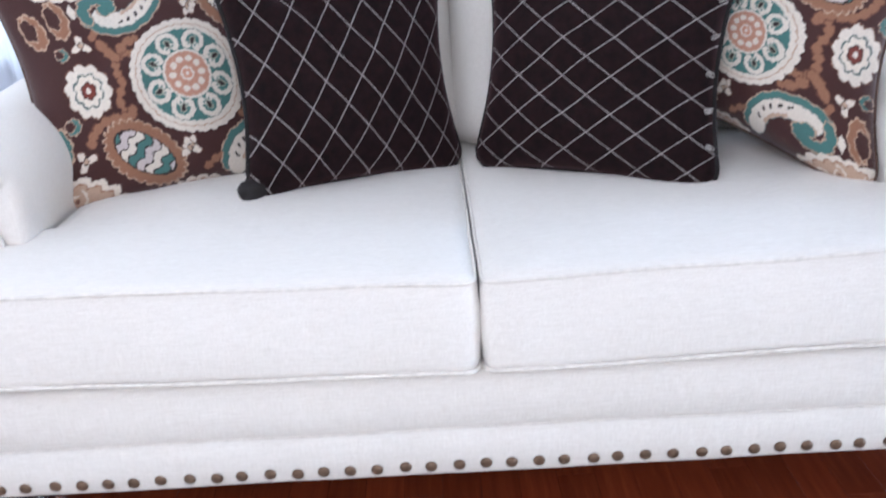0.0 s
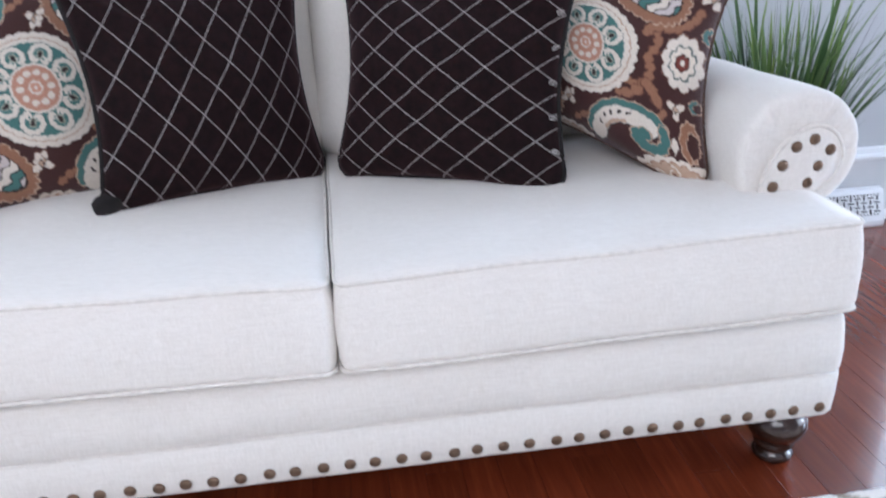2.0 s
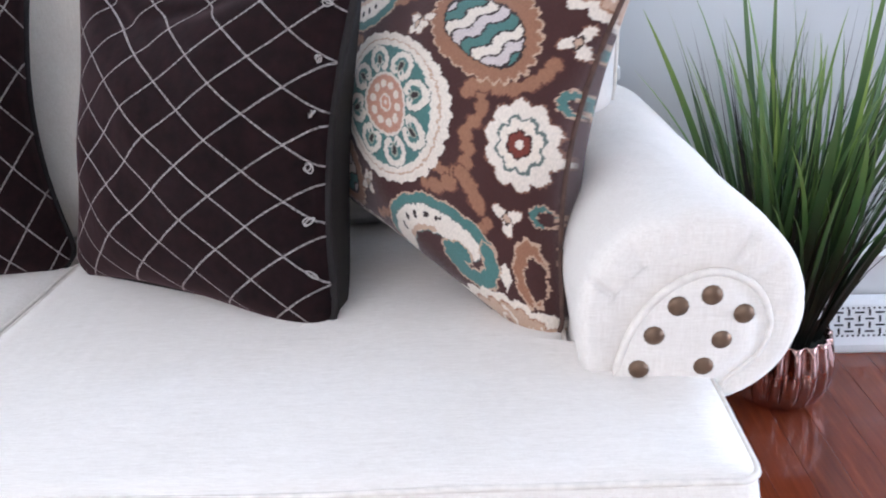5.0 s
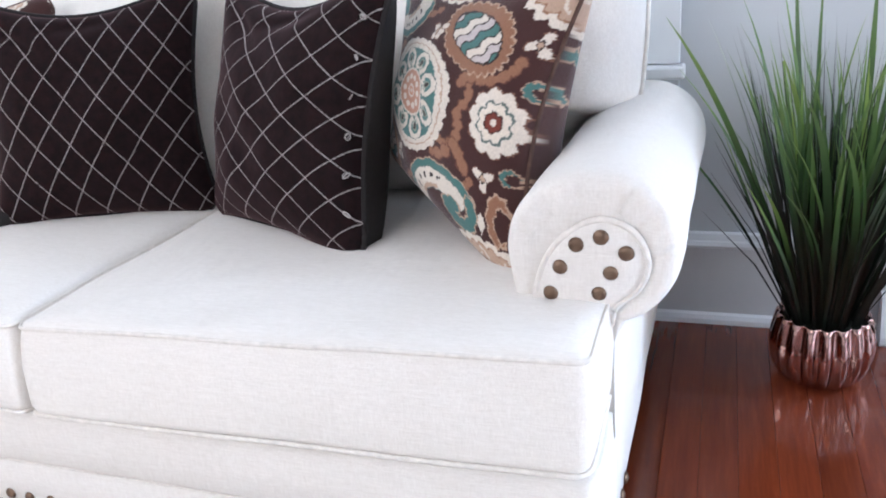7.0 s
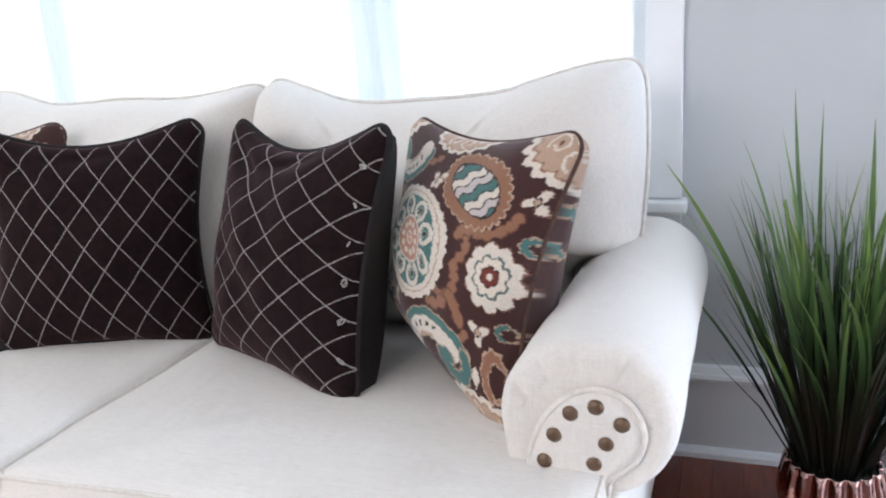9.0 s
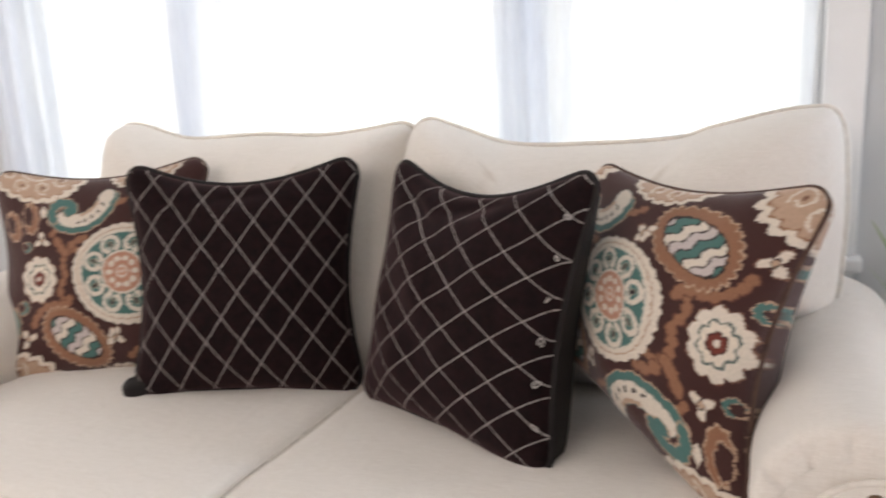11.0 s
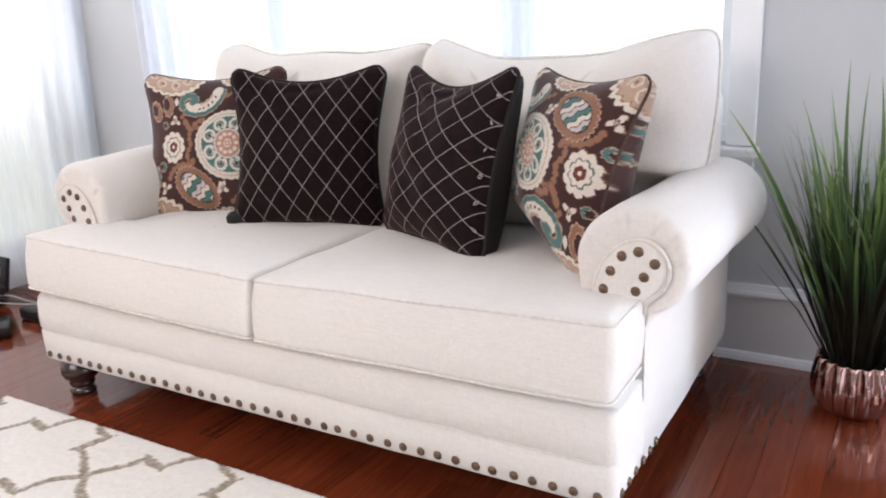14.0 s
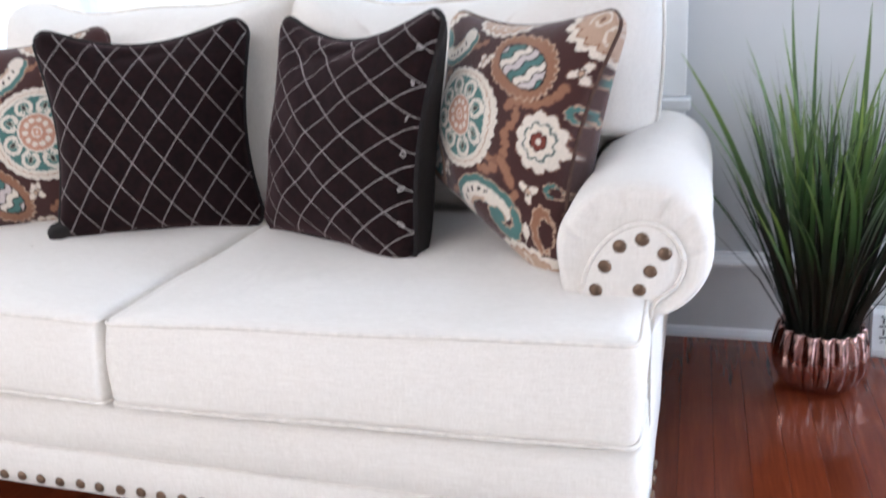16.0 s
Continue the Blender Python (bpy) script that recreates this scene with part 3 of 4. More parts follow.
def seat_cushion(side):
    """A boxed T-cushion that reaches round the front of the arm, crowned on top."""
    line = [(0.004, 0.0), (0.828, 0.008), (0.8275, 0.210), (0.692, 0.208), (0.690, 0.73), (0.004, 0.73)]
    loop = rounded([(side * x, y) for x, y in line], 0.022)
    mid = Vector((side * 0.37, 0.30, 0))

    def level(z, inset, bulge=0.0):
        out = []
        for p in loop:
            d = (p - mid).normalized()
            q = p - d * inset + d * bulge
            q.y -= 0.017 * max(0.0, min(1.0, (0.45 - z) / 0.12)) * max(0.0, 1 - max(0.0, p.y) / 0.10)
            zz = z + 0.016 * min(1.0, abs(p.x) / 0.8) * (1 if z > 0.4 else 0.9) - 0.010 * max(0.0, p.y - 0.2)
            out.append((q.x + wrinkle(q.x, q.y, z, 0.002), q.y + wrinkle(q.y, q.x, z, 0.002), zz + wrinkle(q.x, q.y, 9 + z, 0.0035, 5)))
        return out

    rings = [level(0.316, 0.05), level(0.312, 0.012), level(0.316, 0.003), level(0.332, 0.0, 0.003), level(0.37, 0, 0.006), level(0.40, 0, 0.007), level(0.43, 0, 0.004), level(0.452, 0.0, 0.0), level(0.458, 0.004)]
    for k in range(1, 14):
        s = 1 - k / 14
        rings.append([(mid.x + (p.x - mid.x) * s + wrinkle(p.x * s, p.y, 3, 0.002),
                       mid.y + (p.y - mid.y) * s,
                       0.459 + 0.014 * (1 - s ** 3) ** 0.9 + 0.016 * min(1.0, abs(p.x) / 0.8) * s - 0.010 * max(0.0, p.y - 0.2) * s + wrinkle(p.x * s, p.y * s, 5, 0.004, 6)) for p in loop])
    ob = part("seat_cushion", loft(rings), LINEN, sofa, "boxed seat cushion with welted edges")
    part("welt", tube(level(0.4548, 0.0, -0.0002), 0.0031), WELT, ob)
    part("welt", tube(level(0.318, 0.0, 0.001), 0.0034), WELT, ob)
    return ob


seat_cushion(1)
seat_cushion(-1)


def back_cushion(side, line):
    """A loose back cushion with a wavy top that leans back and rests on the arm."""
    pts = [Vector((x, 0, z)) for x, z in line]
    loop = spline(pts, 8)
    mid = Vector((side * 0.37, 0, 0.70))

    def level(y, inset):
        out = []
        for p in loop:
            d = (p - mid).normalized()
            q = p - d * inset
            out.append((q.x, y + (q.z - 0.9) * 0.26 + wrinkle(q.x, y, q.z, 0.004), q.z + wrinkle(q.x, 4, q.z, 0.003)))
        return out

    rings = [level(0.865, 0.06), level(0.86, 0.02), level(0.845, 0.004), level(0.82, 0.0), level(0.795, 0.003), level(0.765, 0.014), level(0.735, 0.034), level(0.712, 0.060), level(0.697, 0.085)]
    for k in range(1, 14):
        s = 1 - k / 14
        ring = []
        for p in loop:
            w = p - mid
            w -= w.normalized() * 0.085
            x, z = mid.x + w.x * s * 0.97, mid.z + w.z * s * 0.97
            y = 0.694 - 0.050 * (1 - s ** 2.2) + (z - 0.9) * 0.26 + wrinkle(x, 2, z, 0.010, 5)
            dart = sum(0.024 * math.exp(-((x - c - 0.15 * (z - 0.85)) / 0.011) ** 2) * max(0.0, (z - 0.76) / 0.12) for c in (side * 0.52, side * 0.22))
            ring.append((x, y + dart, z))
        rings.append(ring)
    ob = part("back_cushion", loft(rings), LINEN, sofa, "loose back cushion with a wavy welted top")
    part("welt", tube(level(0.82, -0.003), 0.0045), WELT, ob)
    return ob


back_cushion(1, [(-0.002, 0.46), (-0.006, 0.62), (-0.008, 0.76), (-0.006, 0.89), (0.03, 0.940), (0.11, 0.922), (0.21, 0.890), (0.33, 0.885), (0.53, 0.896), (0.60, 0.916), (0.748, 0.946), (0.804, 0.929), (0.817, 0.82), (0.814, 0.69), (0.800, 0.615), (0.735, 0.598), (0.690, 0.56), (0.690, 0.46), (0.50, 0.452), (0.25, 0.452)])
back_cushion(-1, [(-0.006, 0.46), (-0.004, 0.62), (-0.004, 0.76), (0.006, 0.885), (-0.018, 0.932), (-0.12, 0.920), (-0.21, 0.913), (-0.36, 0.914), (-0.56, 0.909), (-0.66, 0.926), (-0.745, 0.947), (-0.798, 0.934), (-0.812, 0.84), (-0.814, 0.72), (-0.808, 0.655), (-0.76, 0.645), (-0.690, 0.58), (-0.690, 0.46), (-0.50, 0.452), (-0.25, 0.452)])


# ---- cushions on the sofa ----
def hex3(r, g, b):
    return np.array([(v / 255) ** 2.2 for v in (r, g, b)])


BROWN, CREAM, TEAL, TAN, PINK, SAND, INK = hex3(62, 28, 24), hex3(218, 207, 193), hex3(70, 112, 108), hex3(142, 100, 76), hex3(186, 136, 114), hex3(184, 154, 132), hex3(46, 32, 31)


def suzani(u, v):
    """Dye colours of the printed cloth; metres from the large medallion. It repeats by a half turn."""
    col = np.tile(BROWN, (*u.shape, 1))
    u, v = u + 0.0009 * np.sin(v * 430 + 2 * np.sin(u * 310)) + 0.0006 * np.sin(v * 1300 + u * 700), v + 0.0009 * np.sin(u * 410 + 2 * np.sin(v * 290)) + 0.0006 * np.sin(u * 1250 - v * 600)

    def lay(mask, c):
        col[mask] = c

    def ellipse(x, y, a, b, turn, cx, cy):
        t = radians(turn)
        dx, dy = x - cx, y - cy
        p, q = dx * math.cos(t) + dy * math.sin(t), -dx * math.sin(t) + dy * math.cos(t)
        return p / a, q / b

    def scallop(x, y, cx, cy, a, b, turn, lobes, depth):
        p, q = ellipse(x, y, a, b, turn, cx, cy)
        ang = np.arctan2(q, p)
        return np.hypot(p, q) / (1 + depth * np.abs(np.sin(ang * lobes / 2)) - depth / 2), p, q, ang

    def stroke(x, y, points, width, lobes=0.0):
        """Nearness to a smooth line through points, 1 at its edge; lobes ripple the edge."""
        p = np.array([q[:2] for q in spline([(*q, 0) for q in points], 4, closed=False)])
        best = np.full(x.shape, 9.0)
        for k, ((ax, ay), (bx, by)) in enumerate(zip(p, p[1:])):
            dx, dy = bx - ax, by - ay
            t = np.clip(((x - ax) * dx + (y - ay) * dy) / (dx * dx + dy * dy), 0, 1)
            w = width * (1 + lobes * np.sin((k + t) * 2.4))
            best = np.minimum(best, np.hypot(x - ax - t * dx, y - ay - t * dy) / w)
        return best

    for s in (1, -1):
        x, y = u * s, v * s
        # tan vine between medallion and flower
        vine = (([(0.140, 0.060), (0.149, 0.030), (0.136, 0.0), (0.141, -0.025), (0.134, -0.052), (0.112, -0.062), (0.098, -0.052)], 0.0060),
                ([(0.128, 0.050), (0.134, 0.064), (0.160, 0.062), (0.190, 0.066), (0.212, 0.084), (0.218, 0.100)], 0.0068),
                ([(0.134, -0.050), (0.116, -0.078), (0.090, -0.090)], 0.0072), ([(0.134, -0.052), (0.150, -0.070), (0.158, -0.086)], 0.0076),
                ([(0.062, 0.160), (0.078, 0.176), (0.098, 0.196)], 0.0055), ([(-0.012, -0.188), (0.012, -0.172), (0.03, -0.168)], 0.0055),
                ([(0.160, -0.112), (0.172, -0.098)], 0.0050))
        for points, width in vine:
            near = stroke(x, y, points, width, 0.38)
            lay(near < 1.22, hex3(96, 58, 44))
            lay(near < 1, TAN)
        # egg with a leafy border and striped waves
        r, p, q, ang = scallop(x, y, 0.122, 0.138, 0.086, 0.053, -42, 26, 0.10)
        lay(r < 1, SAND)
        lay(r < 0.95, TAN)
        r, p, q, ang = scallop(x, y, 0.122, 0.138, 0.067, 0.034, -42, 2, 0.0)
        wave = p * 3.6 + 0.22 * np.sin(q * 7.5)
        stripe = np.floor(wave) % 3
        inside = r < 1
        lay(inside, INK)
        inner = r < 0.94
        near = np.abs(wave - np.round(wave)) < 0.09
        lay(inner & (stripe == 0), TEAL)
        lay(inner & (stripe == 1), CREAM)
        lay(inner & (stripe == 2), hex3(196, 184, 182))
        lay(inner & near, INK)
        # white flower
        r, p, q, ang = scallop(x, y, 0.204, 0.002, 0.042, 0.049, 10, 10, 0.17)
        lay(r < 1.05, hex3(120, 84, 68))
        lay(r < 1, CREAM)
        r2, *_ = scallop(x, y, 0.204, 0.002, 0.026, 0.030, 0, 8, 0.22)
        lay(np.abs(r2 - 1) < 0.07, hex3(92, 104, 100))
        lay(r2 < 0.93, hex3(222, 210, 194))
        r3, *_ = scallop(x, y, 0.204, 0.002, 0.0150, 0.0165, 0, 6, 0.2)
        lay(r3 < 1, BROWN)
        lay(r3 < 0.82, hex3(112, 50, 38))
        lay(np.hypot(x - 0.204, y - 0.002) < 0.0052, CREAM)
        # small stars and drops
        for cx, cy, a in ((0.036, 0.146, 0.021), (0.232, 0.126, 0.021), (0.196, -0.086, 0.020), (-0.03, -0.140, 0.018)):
            ang = np.arctan2(y - cy, x - cx) + cx * 40
            r = np.hypot(x - cx, y - cy) / (a * (0.66 + 0.36 * np.cos(ang * 3)))
            lay(r < 1.12, hex3(120, 84, 68))
            lay(r < 1, CREAM)
            lay(np.abs(x - cx) + np.abs(y - cy) * 0.7 < a * 0.34, INK)
            lay(np.abs(x - cx) + np.abs(y - cy) * 0.7 < a * 0.24, SAND)
        p, q = ellipse(x, y, 0.009, 0.018, 0, 0.190, -0.155)
        lay(np.abs(p) + np.abs(q) < 1, CREAM)
        # paisley with a curled tail
        back = [(0.030, -0.190), (0.043, -0.152), (0.084, -0.121), (0.132, -0.116), (0.164, -0.134)]
        near = stroke(x, y, back, 0.0125, 0.10)
        lay(near < 1.2, SAND)
        lay(near < 1, TEAL)
        belly = [(0.044, -0.196), (0.056, -0.164), (0.088, -0.139), (0.124, -0.134), (0.138, -0.142)]
        near = stroke(x, y, belly, 0.0165, 0.05)
        lay(near < 1.1, hex3(92, 104, 100))
        lay(near < 1, CREAM)
        for k, (cx, cy) in enumerate(((0.050, -0.172), (0.060, -0.155), (0.074, -0.143), (0.090, -0.134), (0.106, -0.129))):
            p, q = ellipse(x, y, 0.0062, 0.0026, 120 - 20 * k, cx, cy)
            lay(np.hypot(p, q) < 1, INK)
        near = stroke(x, y, [(0.062, -0.180), (0.078, -0.160), (0.100, -0.148)], 0.0035)
        lay(near < 1, SAND)
        near = stroke(x, y, [(0.166, -0.136), (0.170, -0.158), (0.152, -0.180), (0.126, -0.178), (0.120, -0.162), (0.134, -0.156)], 0.0095, 0.18)
        lay(near < 1.24, SAND)
        lay(near < 1, TEAL)
        # curled leaves near the rim: a crescent with a sand outline
        for cx, cy, a, b, t, c in ((0.283, 0.094, 0.026, 0.040, 15, TEAL), (0.248, 0.060, 0.015, 0.014, 0, TEAL), (0.222, -0.140, 0.019, 0.036, 0, TAN), (0.236, -0.072, 0.012, 0.012, 20, TEAL), (0.272, -0.120, 0.02, 0.032, 10, TAN)):
            r, *_ = scallop(x, y, cx, cy, a, b, t, 9, 0.15)
            lay(r < 1.1, SAND)
            lay(r < 0.97, c)
            r, *_ = scallop(x, y, cx + 0.35 * a, cy - 0.12 * b, a * 0.62, b * 0.62, t, 5, 0.2)
            lay(r < 1.12, SAND)
            lay(r < 1, BROWN)
        # scalloped corner fans
        for cx, cy, rad in ((0.285, 0.238, 0.095), (0.215, -0.262, 0.088), (-0.20, 0.245, 0.07), (0.030, 0.262, 0.062)):
            r, p, q, ang = scallop(x, y, cx, cy, rad * 1.3, rad * 0.92, 0, 21, 0.10)
            lay(r < 1, CREAM)
            lay(r < 0.88, SAND)
            for turn in range(-1, 8):
                a = radians(45 * turn + 20)
                hx, hy = cx + 1.3 * 0.56 * rad * math.cos(a), cy + 0.92 * 0.56 * rad * math.sin(a)
                d, t = np.hypot(x - hx, y - hy), np.arctan2(y - hy, x - hx) - a
                curl = np.abs(d - rad * (0.10 + 0.035 * ((t / (2 * math.pi)) % 1.0) * 3))
                lay((r < 0.86) & (curl < 0.0019), CREAM)
                lay(d < rad * 0.045, hex3(120, 84, 68))
            lay(np.abs(r - 0.86) < 0.012, TAN)
            lay((np.abs(r - 0.30) < 0.03), CREAM)
            lay(r < 0.12, BROWN)
    # the medallion
    u, v = u / 1.14, v / 1.14
    r = np.hypot(u, v)
    ang = np.arctan2(v, u)
    lay(r < 0.1015 * (1 + 0.03 * np.abs(np.sin(ang * 15))), CREAM)
    lay(r < 0.0835, TEAL)
    lay(np.abs(r - 0.0915 - 0.002 * np.abs(np.sin(ang * 15))) < 0.0011, SAND)
    for k in range(8):
        a = radians(22.5 + 45 * k)
        cx, cy = 0.0628 * math.cos(a), 0.0628 * math.sin(a)
        d = np.hypot(u - cx, v - cy)
        t = np.arctan2(v - cy, u - cx) - a
        t = np.arctan2(np.sin(t), np.cos(t))
        lay(d < 0.0224, hex3(52, 84, 82))
        lay(d < 0.0212, CREAM)
        lay(d < 0.0128, TEAL)
        lay((np.abs(t) > 2.72) & (d > 0.010) & (d < 0.0226), TEAL)
        for w in (0.62, -0.62):
            hx, hy = cx + 0.0126 * math.cos(a + math.pi + w), cy + 0.0126 * math.sin(a + math.pi + w)
            lay(np.hypot(u - hx, v - hy) < 0.0066, CREAM)
            hx, hy = cx + 0.0104 * math.cos(a + math.pi + w), cy + 0.0104 * math.sin(a + math.pi + w)
            lay(np.hypot(u - hx, v - hy) < 0.0022, TEAL)
        along, aside = (u - cx) * math.cos(a) + (v - cy) * math.sin(a), -(u - cx) * math.sin(a) + (v - cy) * math.cos(a)
        lay(np.hypot(along / 0.0090, aside / 0.0062) < 1, hex3(150, 156, 140))
        lay(np.hypot(along / 0.0066, aside / 0.0040) < 1, INK)
    lay(r < 0.0445, CREAM)
    lay(r < 0.040, PINK)
    for k in range(10):
        a = radians(36 * k)
        lay(np.hypot((u - 0.027 * math.cos(a)), (v - 0.027 * math.sin(a))) < 0.0062, CREAM)
    lay(r < 0.0125, CREAM)
    lay(r < 0.0085, hex3(196, 140, 118))
    lay(r < 0.004, CREAM)
    return col


def cushion(name, label, m, width, height, thick, n, cloth, cord, shift=None, seed=1, ears=(0.17, 0.05, 0.10), cord_label="", crease=(), tuck=(0, 0), rear=1.0, spread=0.0):
    """A plump square cushion with drawn-in sides, pointed corners and corded edge, facing -y in its own space."""
    rnd = random.Random(seed)
    off = rnd.uniform(0, 50)
    s = np.linspace(-1, 1, n)
    uu, vv = np.meshgrid(s, s)

    def outline(a, b):
        top, low, flank = ears
        sag = np.where(b > 0, top, low) * (1 - a * a) ** 1.3
        x = width / 2 * a * (1 - flank * (1 - b * b) ** 1.3) * (1 + 0.015 * np.sin(b * 2.3 + off))
        z = height / 2 * b * (1 - sag) * (1 + 0.015 * np.sin(a * 2.7 + off))
        k = np.clip((np.abs(a * b) - 0.80) / 0.20, 0, 1) ** 1.6 * 0.075
        corner = (np.clip(1 - a, 0, 2) / 2 * np.clip(1 - b, 0, 2) / 2) ** 1.4
        return x * (1 - k) + tuck[0] * corner, z * (1 - k) + tuck[1] * corner

    xx, zz = outline(uu, vv)
    puff = (np.clip(1 - uu ** 2, 0, 1) * np.clip(1 - vv ** 2, 0, 1)) ** 0.48 * (1 - 0.10 * vv)
    lump = np.array([[noise.noise((a * 2.2 + off, b * 2.2, 0.3)) for a in s[::4]] for b in s[::4]])
    lump = np.kron(lump, np.ones((4, 4)))[:n, :n]
    for _ in range(6):
        lump = (lump + np.roll(lump, 1, 0) + np.roll(lump, -1, 0) + np.roll(lump, 1, 1) + np.roll(lump, -1, 1)) / 5
    depth = thick / 2 * puff * (1 + 0.14 * lump)
    for cx, cz, dx, dz, w, amount in crease:
        along = (uu - cx) * dx + (vv - cz) * dz
        off_line = (uu - cx) * dz - (vv - cz) * dx
        depth = depth - amount * np.exp(-(off_line / w) ** 2 - (along / (4 * w)) ** 2) * np.clip(puff * 2, 0, 1)
    ob = tagged(new(name), label, "cushion", "cushions on the sofa")
    ob.matrix_world = m
    for pname, sign, step in (("front", -1, 1), ("back", 1, 2 if shift else 4)):
        a, b, d = xx[::step, ::step], zz[::step, ::step], depth[::step, ::step]
        rows = a.shape[0]
        if sign > 0 and rear > 1:
            d = thick / 2 * np.clip(puff[::step, ::step], 0, 1) ** 0.75
        verts = np.stack([a, sign * d * (rear * (1 - 0.2 * vv[::step, ::step]) if sign > 0 else 1.0), b], -1).reshape(-1, 3)
        i = np.arange(rows * rows).reshape(rows, rows)
        quads = np.stack([i[:-1, :-1], i[:-1, 1:], i[1:, 1:], i[1:, :-1]], -1).reshape(-1, 4)
        if sign > 0:
            quads = quads[:, ::-1]
        me = bpy.data.meshes.new(pname)
        me.from_pydata(verts.tolist(), [], quads.tolist())
        uv = me.uv_layers.new(name="cloth")
        flat = np.stack([a * (1 + 0.25 * a * a), b * (1 + 0.25 * b * b)], -1).reshape(-1, 2)
        uv.data.foreach_set("uv", flat[quads.reshape(-1)].reshape(-1).astype(np.float32))
        if shift:
            pu = uu[::step, ::step] * width / 2 * 1.04 - shift[0] + (d * rear * np.sign(uu[::step, ::step]) if sign > 0 else 0)
            g = suzani(pu - spread * np.clip((pu - 0.08) / 0.1, 0, 1), vv[::step, ::step] * height / 2 * 1.04 - shift[1])
            rgba = np.concatenate([g.reshape(-1, 3), np.ones((rows * rows, 1))], 1)
            att = me.color_attributes.new("dye", "FLOAT_COLOR", "POINT")
            att.data.foreach_set("color", rgba.reshape(-1).astype(np.float32))
        linked(pname, me, cloth if shift or sign < 0 else cord, ob)
    t = np.linspace(-1, 1, 60)[:-1]
    one = np.ones_like(t)
    edge = [outline(a, b) for a, b in ((t, -one), (one, t), (-t, one), (-one, -t))]
    loop = [(float(x), 0.0, float(z)) for ex, ez in edge for x, z in zip(ex, ez)]
    part("piping", tube(loop, 0.0038 if shift else 0.0055), cord, ob, cord_label)
    return ob


def stand(c, yaw, lean, roll=0.0):
    """A cushion's pose: its middle, turn about the upright, degrees leant back, tilt in its own plane."""
    return Matrix.Translation(c) @ pose(0, 0, 0, 0, 0, yaw) @ pose(0, 0, 0, -lean, 0, 0) @ pose(0, 0, 0, 0, roll, 0)


LAT = "near-black velvet cushion with a grey diamond lattice"
SUZ = "brown cushion with cream and teal medallions"
black = cushion("throw_cushion", LAT, stand((0.252, 0.446, 0.674), -26.5, 15, 0), 0.462, 0.45, 0.175, 97, LATTICE, VELVET, seed=3, rear=1.4, ears=(0.26, 0.06, 0.12), cord_label="brown velvet cord", crease=((-0.5, 0.75, 1, -0.5, 0.10, 0.012), (0.1, 0.85, 1, 0.2, 0.08, 0.010)))
rnd = random.Random(12)
for k in range(6):
    b = 0.68 - 0.27 * k
    x = 0.231 * 0.955 * (1 - 0.12 * (1 - b * b) ** 1.3)
    for j in range(2):
        w, h, tilt = rnd.uniform(0.004, 0.007), rnd.uniform(0.002, 0.004), rnd.uniform(-0.8, 0.8)
        loop = [(x + 0.004 * j + w * math.cos(a), -0.031 - 0.004 * math.sin(a + k) - 0.002 * j, 0.222 * b + h * math.sin(a) + tilt * w * math.cos(a)) for a in (2 * math.pi * i / 12 for i in range(12))]
        part("thread_loop", tube(loop, 0.0009, sides=5), CABLE, black, "loose grey thread end")
turned_black = cushion("throw_cushion", LAT + " turned sideways", stand((-0.210, 0.490, 0.673), 25, 13, 1), 0.440, 0.45, 0.165, 97, LATTICE_TURNED, VELVET, seed=5, ears=(0.22, 0.07, 0.13), cord_label="brown velvet cord", crease=((-0.6, 0.7, 1, -0.7, 0.10, 0.016), (0.0, 0.85, 1, 0.1, 0.08, 0.008)))
ear = part("corner", turned([(0.001, 0.0, 0), (0.013, 0.002, 0.3), (0.0205, 0.012, 1), (0.022, 0.024, 1), (0.018, 0.04, 1), (0.014, 0.055, 1), (0.012, 0.075, 0.5)], 40, 0.10, 5), VELVET, turned_black, "folded velvet corner")
ear.matrix_basis = pose(-0.232, -0.006, -0.205, 0, 76, 0)
cushion("throw_cushion", SUZ + " beside the arm", stand((0.560, 0.440, 0.664), -34, 20, 1), 0.425, 0.447, 0.17, 289, SUZANI, CORD, (-0.056, -0.010), seed=8, spread=0.028, tuck=(0.05, 0.13), ears=(0.13, 0.06, 0.17), rear=1.6, cord_label="dark brown cord")
cushion("throw_cushion", SUZ + " in a corner", stand((-0.578, 0.505, 0.668), 23, 18, -2), 0.46, 0.45, 0.15, 289, SUZANI, CORD, (0.078, -0.018), seed=9, ears=(0.15, 0.06, 0.13), cord_label="dark brown cord")


# ---- plant ----
plant = thing("potted_grass", "tall green artificial grass in a fluted copper pot on the floor", "plant", at=(1.172, 0.875, 0))
POT = [(0.066, 0.0, 0.2), (0.074, 0.004, 0.5), (0.087, 0.018, 1), (0.099, 0.045, 1), (0.103, 0.076, 1), (0.100, 0.108, 1), (0.094, 0.135, 1), (0.092, 0.144, 0.8), (0.089, 0.147, 0.5), (0.085, 0.144, 0.4), (0.082, 0.125, 0.3)]
part("pot", turned(POT, 18 * 8, 0.12, 18), COPPER, plant, "shiny fluted rose-copper pot")
part("soil", turned([(0.081, 0.105, 0), (0.081, 0.130, 0), (0.05, 0.136, 0), (0.01, 0.138, 0)], 24), SOIL, plant)


